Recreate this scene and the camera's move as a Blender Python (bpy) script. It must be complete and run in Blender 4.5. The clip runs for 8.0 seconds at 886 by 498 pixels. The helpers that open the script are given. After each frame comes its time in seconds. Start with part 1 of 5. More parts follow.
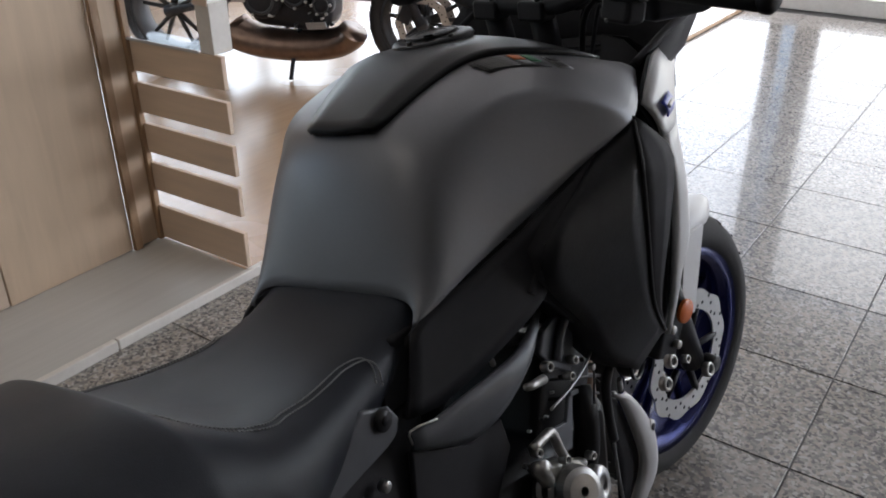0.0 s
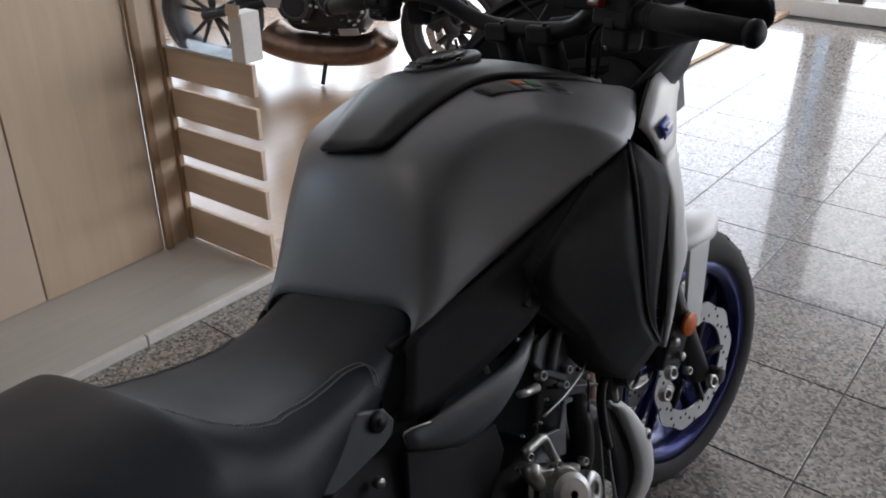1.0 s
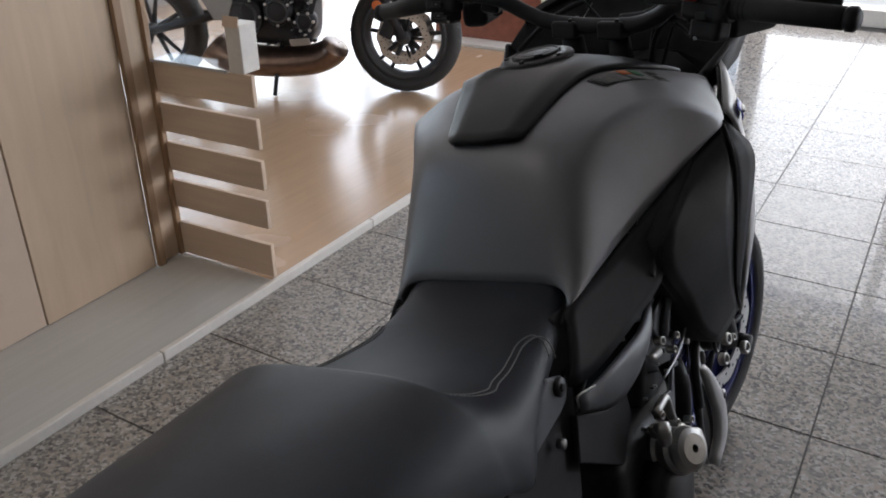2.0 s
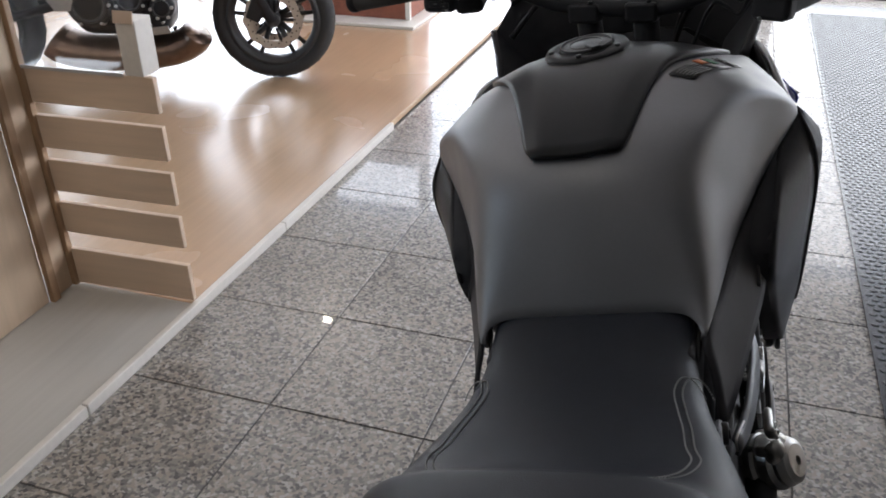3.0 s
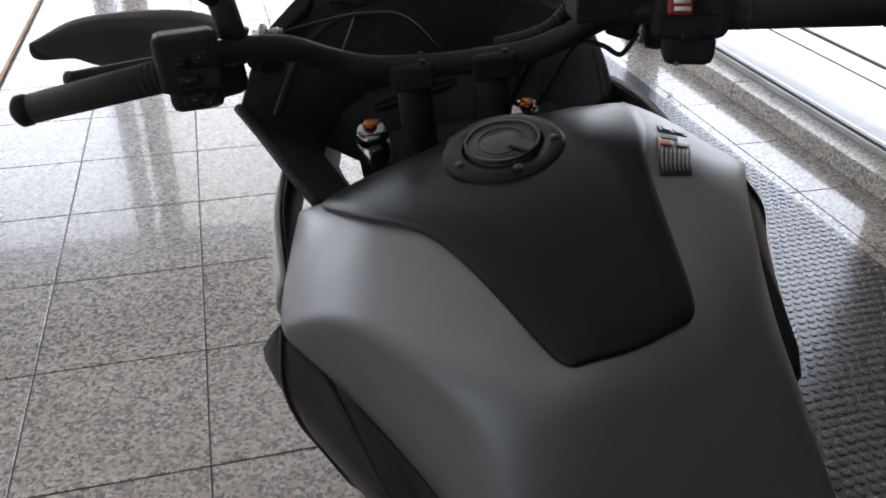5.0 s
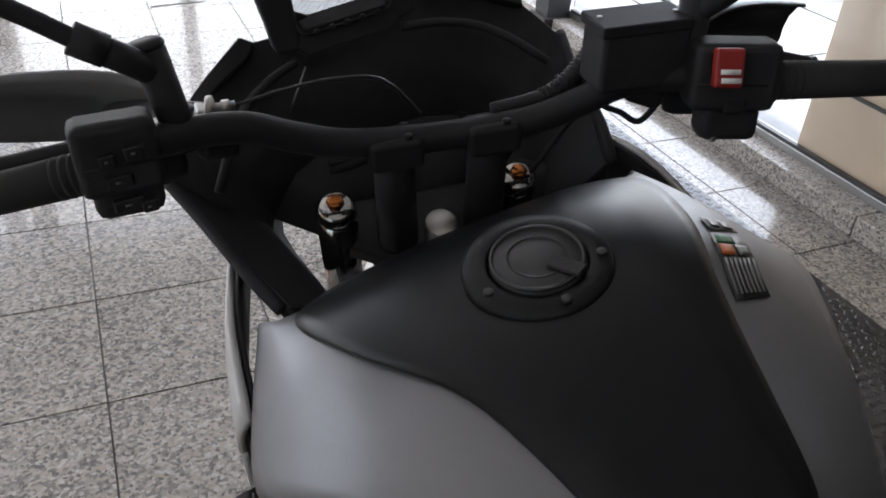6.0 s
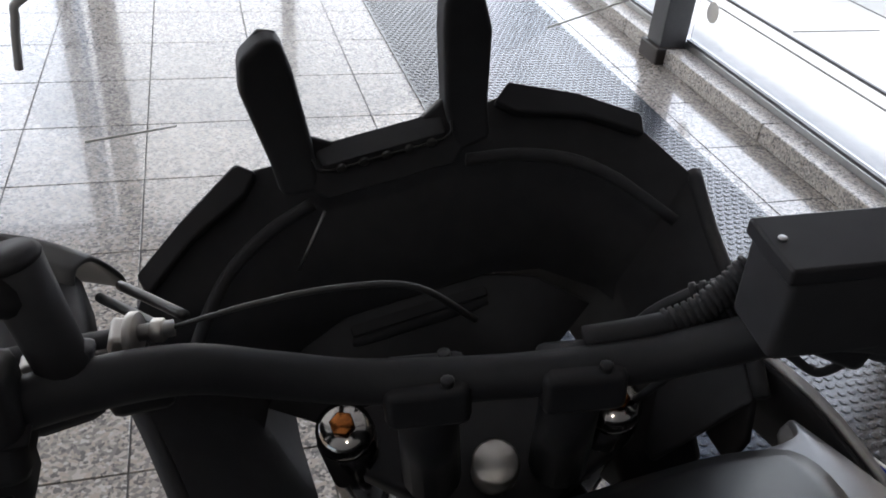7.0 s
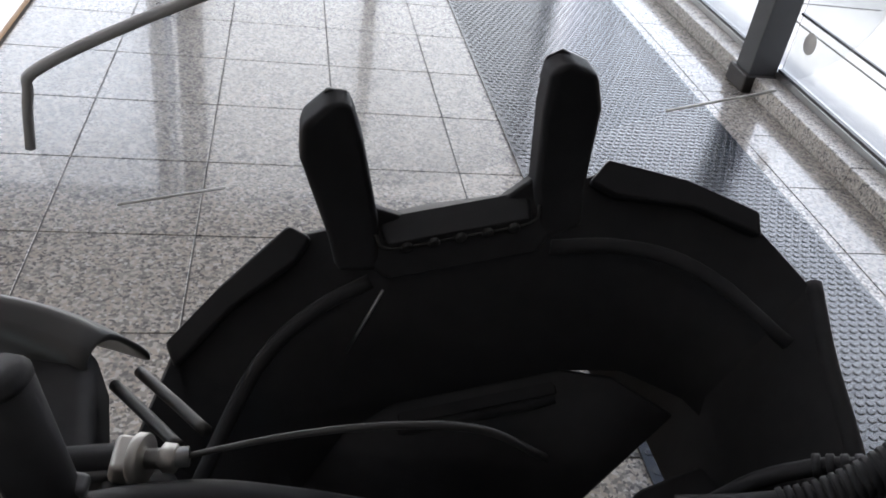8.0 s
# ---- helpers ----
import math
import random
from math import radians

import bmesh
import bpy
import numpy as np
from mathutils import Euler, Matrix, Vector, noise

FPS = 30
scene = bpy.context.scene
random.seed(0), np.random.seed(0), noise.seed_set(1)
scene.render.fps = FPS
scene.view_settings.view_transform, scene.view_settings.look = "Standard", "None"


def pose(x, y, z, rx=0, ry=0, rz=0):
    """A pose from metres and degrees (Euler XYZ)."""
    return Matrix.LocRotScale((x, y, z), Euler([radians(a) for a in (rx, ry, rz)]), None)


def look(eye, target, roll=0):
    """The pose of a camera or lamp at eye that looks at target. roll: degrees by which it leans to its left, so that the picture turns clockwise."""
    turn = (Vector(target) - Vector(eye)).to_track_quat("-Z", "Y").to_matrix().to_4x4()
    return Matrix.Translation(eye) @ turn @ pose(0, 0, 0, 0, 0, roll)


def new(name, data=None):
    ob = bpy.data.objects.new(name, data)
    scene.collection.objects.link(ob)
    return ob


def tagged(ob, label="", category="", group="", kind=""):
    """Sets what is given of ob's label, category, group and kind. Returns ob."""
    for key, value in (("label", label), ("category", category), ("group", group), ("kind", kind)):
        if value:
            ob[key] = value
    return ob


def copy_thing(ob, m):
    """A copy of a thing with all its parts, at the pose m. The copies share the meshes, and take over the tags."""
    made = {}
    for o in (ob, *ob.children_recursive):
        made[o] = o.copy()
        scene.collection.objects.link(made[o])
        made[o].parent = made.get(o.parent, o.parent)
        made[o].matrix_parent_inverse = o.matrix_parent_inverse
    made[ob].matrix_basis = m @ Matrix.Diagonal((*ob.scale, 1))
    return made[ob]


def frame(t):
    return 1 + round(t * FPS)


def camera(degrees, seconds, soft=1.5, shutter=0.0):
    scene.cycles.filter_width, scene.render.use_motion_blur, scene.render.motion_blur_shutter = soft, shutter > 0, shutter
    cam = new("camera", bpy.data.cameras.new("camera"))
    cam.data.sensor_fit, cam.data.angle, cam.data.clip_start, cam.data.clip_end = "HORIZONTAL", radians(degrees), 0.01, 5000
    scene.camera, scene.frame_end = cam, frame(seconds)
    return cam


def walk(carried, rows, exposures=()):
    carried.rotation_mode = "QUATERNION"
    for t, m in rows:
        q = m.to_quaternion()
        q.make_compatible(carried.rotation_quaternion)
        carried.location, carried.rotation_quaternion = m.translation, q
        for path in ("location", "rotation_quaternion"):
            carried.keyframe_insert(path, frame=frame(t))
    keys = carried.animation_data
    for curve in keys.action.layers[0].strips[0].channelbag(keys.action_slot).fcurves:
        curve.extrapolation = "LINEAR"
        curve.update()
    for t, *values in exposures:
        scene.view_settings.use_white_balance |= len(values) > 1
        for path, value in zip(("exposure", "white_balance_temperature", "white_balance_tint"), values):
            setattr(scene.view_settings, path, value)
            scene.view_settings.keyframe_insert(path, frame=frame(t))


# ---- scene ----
cam = camera(56.1, 8.0, soft=1.8)
PATH = [
    (0, (0.09, 0.001, 1.276), (-0.945, 1.439, 0.348), -0.3),
    (0.5, (0.134, 0.017, 1.292), (-0.941, 1.435, 0.38), 0.2),
    (1, (0.148, -0.014, 1.316), (-0.95, 1.379, 0.392), -0.1),
    (1.2, (0.133, -0.048, 1.323), (-0.972, 1.368, 0.444), 0.3),
    (2.3, (-0.151, -0.265, 1.321), (-0.975, 1.305, 0.397), -1.3),
    (2.5, (-0.231, -0.247, 1.316), (-0.997, 1.348, 0.383), -1.9),
    (3, (-0.386, -0.199, 1.317), (-0.952, 1.455, 0.344), -0.7),
    (3.5, (-0.548, -0.155, 1.316), (-0.649, 1.579, 0.325), 2.8),
    (4, (-0.662, -0.082, 1.32), (-0.407, 1.631, 0.321), 3.0),
    (4.2, (-0.693, -0.023, 1.309), (-0.417, 1.679, 0.295), 2.5),
    (5.3, (-0.812, 0.323, 1.335), (-0.26, 1.924, 0.271), 1.9),
    (5.5, (-0.825, 0.366, 1.338), (-0.217, 1.944, 0.27), 2.8),
    (6, (-0.82, 0.457, 1.344), (-0.112, 1.975, 0.251), 4.2),
    (6.2, (-0.792, 0.525, 1.339), (-0.083, 2.06, 0.27), 4.9),
    (6.5, (-0.741, 0.634, 1.341), (-0.092, 2.166, 0.231), 5.0),
    (6.6, (-0.727, 0.657, 1.344), (-0.119, 2.198, 0.224), 5.0),
    (7, (-0.692, 0.742, 1.343), (-0.179, 2.325, 0.233), 5.4),
    (7.2, (-0.691, 0.762, 1.342), (-0.212, 2.392, 0.286), 6.5),
    (7.5, (-0.688, 0.801, 1.353), (-0.27, 2.425, 0.262), 8.9),
    (8, (-0.683, 0.844, 1.351), (-0.297, 2.442, 0.211), 9.3),
]
EXPOSURES = [(0.0, 0.46), (0.5, 0.40), (1.0, 0.38), (2.5, 0.54), (3.0, 0.72), (3.5, 0.74), (4.0, 0.62), (5.5, 0.62), (6.0, 0.68), (6.5, 0.62), (7.0, 0.54), (8.0, 0.38)]
walk(cam, [(t, look(eye, target, roll)) for t, eye, target, roll in PATH], EXPOSURES)

# ---- world, sun, large lights ----
world = bpy.data.worlds.new("sky")
scene.world = world
world.use_nodes = True
wn = world.node_tree
sky = wn.nodes.new("ShaderNodeTexSky")
sky.sky_type = "NISHITA"
sky.sun_disc = False
sky.sun_elevation, sky.sun_rotation = radians(74), radians(202)
wn.links.new(sky.outputs["Color"], wn.nodes["Background"].inputs["Color"])
wn.nodes["Background"].inputs["Strength"].default_value = 0.15

sun = new("sun", bpy.data.lights.new("sun", "SUN"))
sun.data.energy, sun.data.angle, sun.data.color = 3.0, radians(2), (1, 0.95, 0.88)
sun.matrix_world = look((-1.3, -3.2, 12), (0, 0, 0))


def window_light(name, eye, target, w, h, power, colour=(0.945, 0.95, 1.05)):
    lamp = new(name, bpy.data.lights.new(name, "AREA"))
    lamp.data.shape, lamp.data.size, lamp.data.size_y = "RECTANGLE", w, h
    lamp.data.energy, lamp.data.color = power, colour
    lamp.matrix_world = look(eye, target)
    return lamp


window_light("front_window_light", (-4.07, 6.95, 1.3), (-4.07, 0, 1.3), 4.95, 2.3, 88, (0.96, 0.955, 1.03))
window_light("door_window_light", (-0.01, 6.95, 1.3), (-0.01, 0, 1.3), 2.98, 2.3, 42, (1.0, 0.94, 0.92))
window_light("side_window_light", (3.4, 5.25, 1.75), (-0.34, 3.85, 1.75), 8.0, 2.9, 205)
window_light("west_window_light", (-5.9, 0.1, 1.5), (0, 0.1, 1.4), 3.8, 2.0, 7, (0.85, 0.93, 1.0))
window_light("corner_window_light", (-5.9, 4.55, 1.45), (0, 4.55, 1.45), 3.5, 1.9, 46, (0.90, 0.95, 1.05))


# Added spot, out of view, to warm the crate's ply side.
spot = new("crate_fill_spot", bpy.data.lights.new("crate_fill_spot", "SPOT"))
spot.data.energy, spot.data.color, spot.data.spot_size, spot.data.spot_blend, spot.data.shadow_soft_size = 29, (1, 0.92, 0.82), radians(40), 0.6, 0.06
spot.matrix_world = look((-1.2, -1.2, 3.25), (-2.05, 1.5, 0.45))


# ---- materials ----
def material(name, colour, rough=0.5, metal=0.0, grain=0.0, scale=60.0, bump=0.0, bump_scale=400.0, coat=0.0, spec=0.5):
    """A surface with colour variation at two scales, uneven gloss and fine relief."""
    m = bpy.data.materials.new(name)
    m.use_nodes = True
    n, l = m.node_tree.nodes, m.node_tree.links
    b = n["Principled BSDF"]
    b.inputs["Metallic"].default_value = metal
    b.inputs["Coat Weight"].default_value = coat
    b.inputs["Specular IOR Level"].default_value = spec
    tc = n.new("ShaderNodeTexCoord")
    fine, broad = n.new("ShaderNodeTexNoise"), n.new("ShaderNodeTexNoise")
    fine.inputs["Scale"].default_value, broad.inputs["Scale"].default_value = scale, scale / 12
    fine.inputs["Detail"].default_value = 4
    add = n.new("ShaderNodeMath")
    add.operation = "ADD"
    for t in (fine, broad):
        l.new(tc.outputs["Object"], t.inputs["Vector"])
    l.new(fine.outputs["Fac"], add.inputs[0])
    l.new(broad.outputs["Fac"], add.inputs[1])
    ramp = n.new("ShaderNodeMapRange")
    ramp.inputs["From Min"].default_value, ramp.inputs["From Max"].default_value = 0.6, 1.4
    ramp.inputs["To Min"].default_value, ramp.inputs["To Max"].default_value = 1 - grain, 1 + grain
    l.new(add.outputs[0], ramp.inputs["Value"])
    mix = n.new("ShaderNodeVectorMath")
    mix.operation = "SCALE"
    mix.inputs[0].default_value = colour[:3]
    l.new(ramp.outputs[0], mix.inputs["Scale"])
    l.new(mix.outputs[0], b.inputs["Base Color"])
    rr = n.new("ShaderNodeMapRange")
    rr.inputs["From Min"].default_value, rr.inputs["From Max"].default_value = 0.3, 0.7
    rr.inputs["To Min"].default_value, rr.inputs["To Max"].default_value = rough * 0.88, min(1, rough * 1.12)
    l.new(broad.outputs["Fac"], rr.inputs["Value"])
    l.new(rr.outputs[0], b.inputs["Roughness"])
    if bump:
        nb, bp = n.new("ShaderNodeTexNoise"), n.new("ShaderNodeBump")
        nb.inputs["Scale"].default_value = bump_scale
        bp.inputs["Strength"].default_value, bp.inputs["Distance"].default_value = bump, 0.001
        l.new(tc.outputs["Object"], nb.inputs["Vector"])
        l.new(nb.outputs["Fac"], bp.inputs["Height"])
        l.new(bp.outputs[0], b.inputs["Normal"])
    return m


def granite(name, light, rough, scale=150.0):
    """Polished speckled granite: pale, grey, pinkish and dark grains; each slab a little different."""
    m = bpy.data.materials.new(name)
    m.use_nodes = True
    n, l = m.node_tree.nodes, m.node_tree.links
    b = n["Principled BSDF"]
    tc, info, off = n.new("ShaderNodeTexCoord"), n.new("ShaderNodeObjectInfo"), n.new("ShaderNodeVectorMath")
    off.operation = "MULTIPLY_ADD"
    rnd = n.new("ShaderNodeCombineXYZ")
    for k in range(3):
        l.new(info.outputs["Random"], rnd.inputs[k])
    l.new(rnd.outputs[0], off.inputs[0])
    off.inputs[1].default_value = (37, 53, 11)
    l.new(tc.outputs["Object"], off.inputs[2])
    warp = n.new("ShaderNodeTexNoise")
    warp.inputs["Scale"].default_value = 45
    l.new(off.outputs[0], warp.inputs["Vector"])
    wv = n.new("ShaderNodeVectorMath")
    wv.operation = "MULTIPLY_ADD"
    l.new(warp.outputs["Color"], wv.inputs[0])
    wv.inputs[1].default_value = (0.012, 0.012, 0.012)
    l.new(off.outputs[0], wv.inputs[2])
    vor = n.new("ShaderNodeTexVoronoi")
    vor.inputs["Scale"].default_value = scale
    l.new(wv.outputs[0], vor.inputs["Vector"])
    sep = n.new("ShaderNodeSeparateColor")
    l.new(vor.outputs["Color"], sep.inputs[0])
    ramp = n.new("ShaderNodeValToRGB")
    ramp.color_ramp.interpolation = "CONSTANT"
    e = ramp.color_ramp.elements
    e[0].position, e[0].color = 0, (0.10, 0.096, 0.094, 1)
    e[1].position, e[1].color = 0.12, (0.19 * light, 0.18 * light, 0.17 * light, 1)
    for p, c in ((0.34, (0.29, 0.272, 0.248)), (0.56, (0.36, 0.32, 0.28)), (0.76, (0.42, 0.39, 0.35)), (0.93, (0.47, 0.45, 0.42))):
        k = e.new(p)
        k.color = (*[v * light for v in c], 1)
    l.new(sep.outputs[0], ramp.inputs[0])
    stain = n.new("ShaderNodeTexNoise")
    stain.inputs["Scale"].default_value = 5
    l.new(off.outputs[0], stain.inputs["Vector"])
    mr = n.new("ShaderNodeMapRange")
    mr.inputs["To Min"].default_value, mr.inputs["To Max"].default_value = 0.88, 1.1
    l.new(stain.outputs["Fac"], mr.inputs["Value"])
    sc = n.new("ShaderNodeVectorMath")
    sc.operation = "SCALE"
    l.new(ramp.outputs[0], sc.inputs[0])
    l.new(mr.outputs[0], sc.inputs["Scale"])
    l.new(sc.outputs[0], b.inputs["Base Color"])
    r2 = n.new("ShaderNodeMapRange")
    r2.inputs["To Min"].default_value, r2.inputs["To Max"].default_value = rough * 0.6, rough * 1.5
    l.new(stain.outputs["Fac"], r2.inputs["Value"])
    l.new(r2.outputs[0], b.inputs["Roughness"])
    b.inputs["Specular IOR Level"].default_value = 0.5
    return m


def board(name, colour, rough=0.5, along="Y", contrast=0.25, stretch=18.0):
    """Wood or laminate with long fine grain along one axis."""
    m = bpy.data.materials.new(name)
    m.use_nodes = True
    n, l = m.node_tree.nodes, m.node_tree.links
    b = n["Principled BSDF"]
    tc, mp = n.new("ShaderNodeTexCoord"), n.new("ShaderNodeMapping")
    mp.inputs["Scale"].default_value = {"X": (1, stretch, stretch), "Y": (stretch, 1, stretch), "Z": (stretch, stretch, 1)}[along]
    l.new(tc.outputs["Object"], mp.inputs["Vector"])
    g, w = n.new("ShaderNodeTexNoise"), n.new("ShaderNodeTexNoise")
    g.inputs["Scale"].default_value, g.inputs["Detail"].default_value, g.inputs["Distortion"].default_value = 3.0, 6, 0.6
    w.inputs["Scale"].default_value = 2.2
    l.new(mp.outputs[0], g.inputs["Vector"])
    l.new(tc.outputs["Object"], w.inputs["Vector"])
    ad = n.new("ShaderNodeMath")
    ad.operation = "ADD"
    l.new(g.outputs["Fac"], ad.inputs[0])
    l.new(w.outputs["Fac"], ad.inputs[1])
    mr = n.new("ShaderNodeMapRange")
    mr.inputs["From Min"].default_value, mr.inputs["From Max"].default_value = 0.6, 1.4
    mr.inputs["To Min"].default_value, mr.inputs["To Max"].default_value = 1 - contrast, 1 + contrast
    l.new(ad.outputs[0], mr.inputs["Value"])
    sc = n.new("ShaderNodeVectorMath")
    sc.operation = "SCALE"
    sc.inputs[0].default_value = colour
    l.new(mr.outputs[0], sc.inputs["Scale"])
    l.new(sc.outputs[0], b.inputs["Base Color"])
    rr = n.new("ShaderNodeMapRange")
    rr.inputs["To Min"].default_value, rr.inputs["To Max"].default_value = rough * 0.8, min(1, rough * 1.2)
    l.new(w.outputs["Fac"], rr.inputs["Value"])
    l.new(rr.outputs[0], b.inputs["Roughness"])
    return m


def clear(name, tint=(1, 1, 1), rough=0.0, ior=1.45):
    m = bpy.data.materials.new(name)
    m.use_nodes = True
    b = m.node_tree.nodes["Principled BSDF"]
    b.inputs["Base Color"].default_value = (*tint, 1)
    b.inputs["Roughness"].default_value = rough
    b.inputs["IOR"].default_value = ior
    b.inputs["Transmission Weight"].default_value = 1
    return m


def glow(name, colour, strength):
    m = bpy.data.materials.new(name)
    m.use_nodes = True
    b = m.node_tree.nodes["Principled BSDF"]
    b.inputs["Base Color"].default_value = (*colour, 1)
    b.inputs["Emission Color"].default_value = (*colour, 1)
    b.inputs["Emission Strength"].default_value = strength
    return m


GRANITE = granite("polished_granite", 0.86, 0.22, 132)
GRANITE.node_tree.nodes["Principled BSDF"].inputs["Coat Weight"].default_value = 0.5
GRANITE.node_tree.nodes["Principled BSDF"].inputs["Coat Roughness"].default_value = 0.03
GRANITE_KERB = granite("kerb_granite", 1.1, 0.3, 140)
GROUT = material("joint_grout", (0.05, 0.048, 0.045), 0.8, grain=0.2)
RUBBER_MAT = material("studded_rubber", (0.008, 0.0115, 0.018), 0.22, grain=0.3, scale=40, bump=0.05, bump_scale=250, spec=0.6)
RUBBER_MAT.node_tree.nodes["Principled BSDF"].inputs["Coat Weight"].default_value = 0.3
RUBBER_MAT.node_tree.nodes["Principled BSDF"].inputs["Coat IOR"].default_value = 1.7
RUBBER_MAT.node_tree.nodes["Principled BSDF"].inputs["Coat Roughness"].default_value = 0.20
LAMINATE = board("beech_laminate", (0.50, 0.33, 0.20), 0.26, "Y", 0.12)
LAMINATE.node_tree.nodes["Principled BSDF"].inputs["Specular IOR Level"].default_value = 0.6
LAMINATE.node_tree.nodes["Principled BSDF"].inputs["Coat Weight"].default_value = 1.0
LAMINATE.node_tree.nodes["Principled BSDF"].inputs["Coat IOR"].default_value = 1.7
LAMINATE.node_tree.nodes["Principled BSDF"].inputs["Coat Roughness"].default_value = 0.22
PALE_BOARD = board("grey_laminate", (0.50, 0.49, 0.46), 0.3, "Y", 0.08)
TRIM_WHITE = material("white_trim", (0.66, 0.63, 0.58), 0.4, grain=0.08)
PLY = board("pale_plywood", (0.58, 0.44, 0.31), 0.55, "Z", 0.12, 9)
SLATWOOD = board("pale_slat_wood", (0.66, 0.51, 0.38), 0.5, "X", 0.14, 14)
CLEATWOOD = board("brown_cleat_wood", (0.34, 0.22, 0.13), 0.5, "Z", 0.2)
PLASTER = material("white_plaster", (0.24, 0.23, 0.22), 0.8, grain=0.05, scale=20, bump=0.1)
CEILING = material("ceiling_paint", (0.66, 0.652, 0.645), 0.85, grain=0.03, scale=10)
DARKWALL = material("dark_grey_wall", (0.07, 0.068, 0.066), 0.8, grain=0.08, scale=20, bump=0.1)
PAVING = material("outdoor_paving", (0.44, 0.43, 0.42), 0.7, grain=0.12, scale=14)
PANE = clear("window_glass", (0.96, 0.99, 0.98))


def thin_sheet(name):
    """Thin clear plastic: light goes straight through, with a glossy sheen at shallow angles."""
    m = bpy.data.materials.new(name)
    m.use_nodes = True
    n, l = m.node_tree.nodes, m.node_tree.links
    n.remove(n["Principled BSDF"])
    mix, see, gloss, facing = n.new("ShaderNodeMixShader"), n.new("ShaderNodeBsdfTransparent"), n.new("ShaderNodeBsdfGlossy"), n.new("ShaderNodeLayerWeight")
    see.inputs["Color"].default_value = (0.975, 0.98, 0.985, 1)
    gloss.inputs["Roughness"].default_value = 0.03
    power, scale = n.new("ShaderNodeMath"), n.new("ShaderNodeMath")
    power.operation, scale.operation = "POWER", "MULTIPLY_ADD"
    power.inputs[1].default_value, scale.inputs[1].default_value, scale.inputs[2].default_value = 5, 0.4, 0.015
    l.new(facing.outputs["Facing"], power.inputs[0])
    l.new(power.outputs[0], scale.inputs[0])
    l.new(scale.outputs[0], mix.inputs[0])
    l.new(see.outputs[0], mix.inputs[1])
    l.new(gloss.outputs[0], mix.inputs[2])
    l.new(mix.outputs[0], n["Material Output"].inputs["Surface"])
    return m


SCREEN = thin_sheet("screen_plastic")
THIN = thin_sheet("acrylic_sheet")
STEEL = material("brushed_steel", (0.42, 0.42, 0.42), 0.32, 1.0, grain=0.1, scale=80)
POST_METAL = material("dark_post_paint", (0.06, 0.06, 0.062), 0.45, 0.3, grain=0.15)
POST_BASE = material("brown_base_paint", (0.014, 0.009, 0.007), 0.5, grain=0.3)
CARD = material("beige_board", (0.60, 0.47, 0.36), 0.7, grain=0.06, scale=12)
BRICKRED = material("red_brown_board", (0.22, 0.07, 0.04), 0.5, grain=0.3, scale=25)
TANK = material("matt_grey_paint", (0.210, 0.211, 0.224), 0.45, 0.65, grain=0.03, scale=200)
SILVER = material("light_grey_paint", (0.56, 0.56, 0.56), 0.40, 0.1, grain=0.03, scale=200)
BLACK = material("black_plastic", (0.029, 0.029, 0.032), 0.6, grain=0.2, bump=0.08, bump_scale=900, spec=0.16)
SATIN = material("satin_black_cover", (0.024, 0.024, 0.027), 0.5, grain=0.15, spec=0.16)
PADMAT = material("textured_black_pad", (0.0060, 0.0064, 0.0078), 0.36, grain=0.2, bump=0.08, bump_scale=1500, spec=0.25)
VINYL = material("black_seat_vinyl", (0.0080, 0.0108, 0.0175), 0.5, grain=0.2, scale=80, bump=0.3, bump_scale=900, spec=0.35)
FRAMEGREY = material("grey_frame_paint", (0.085, 0.090, 0.100), 0.38, 0.1, grain=0.1, spec=0.5)
THREAD = material("grey_thread", (0.22, 0.22, 0.22), 0.8)
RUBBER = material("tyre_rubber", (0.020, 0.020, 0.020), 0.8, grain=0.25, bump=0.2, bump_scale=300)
RIM_BLUE = material("dark_blue_rim", (0.010, 0.014, 0.085), 0.25, 0.6, grain=0.1)
DISC = material("disc_steel", (0.50, 0.49, 0.47), 0.35, 0.9, grain=0.1, scale=120)
ENGINE = material("black_engine_paint", (0.018, 0.018, 0.020), 0.42, 0.1, grain=0.3, bump=0.2, bump_scale=250, spec=0.3)
ALLOY = material("cast_alloy", (0.45, 0.44, 0.42), 0.4, 0.9, grain=0.15, bump=0.15, bump_scale=300)
FORK_TUBE = material("fork_chrome", (0.40, 0.39, 0.38), 0.12, 1.0)
COPPER = material("bronze_fork_cap", (0.34, 0.12, 0.035), 0.25, 1.0, grain=0.2)
EXHAUST = material("heat_tinted_steel", (0.20, 0.135, 0.10), 0.30, 0.9, grain=0.3, scale=25)
RED = material("red_switch", (0.30, 0.02, 0.016), 0.45)
WHITE = material("white_print", (0.8, 0.8, 0.78), 0.5)
ORANGE = material("orange_print", (0.50, 0.13, 0.03), 0.5)
GREEN = material("green_print", (0.03, 0.14, 0.06), 0.5)
LABEL = material("black_label_film", (0.02, 0.02, 0.02), 0.35)
BLUE = material("blue_badge", (0.03, 0.05, 0.45), 0.3)
AMBER = material("amber_reflector", (0.55, 0.13, 0.03), 0.25)
GREY_SATIN = material("dark_grey_plastic", (0.018, 0.018, 0.019), 0.36, grain=0.15, spec=0.5)
GUARD = material("grey_guard_plastic", (0.040, 0.040, 0.041), 0.36, grain=0.12, spec=0.6)
LABELGREY = material("faded_grey_print", (0.15, 0.15, 0.15), 0.45)
CAPGREY = material("dark_cast_cap", (0.045, 0.045, 0.047), 0.42, 0.3, grain=0.12, scale=120)
GREYTEXT = material("grey_print", (0.5, 0.5, 0.5), 0.5)


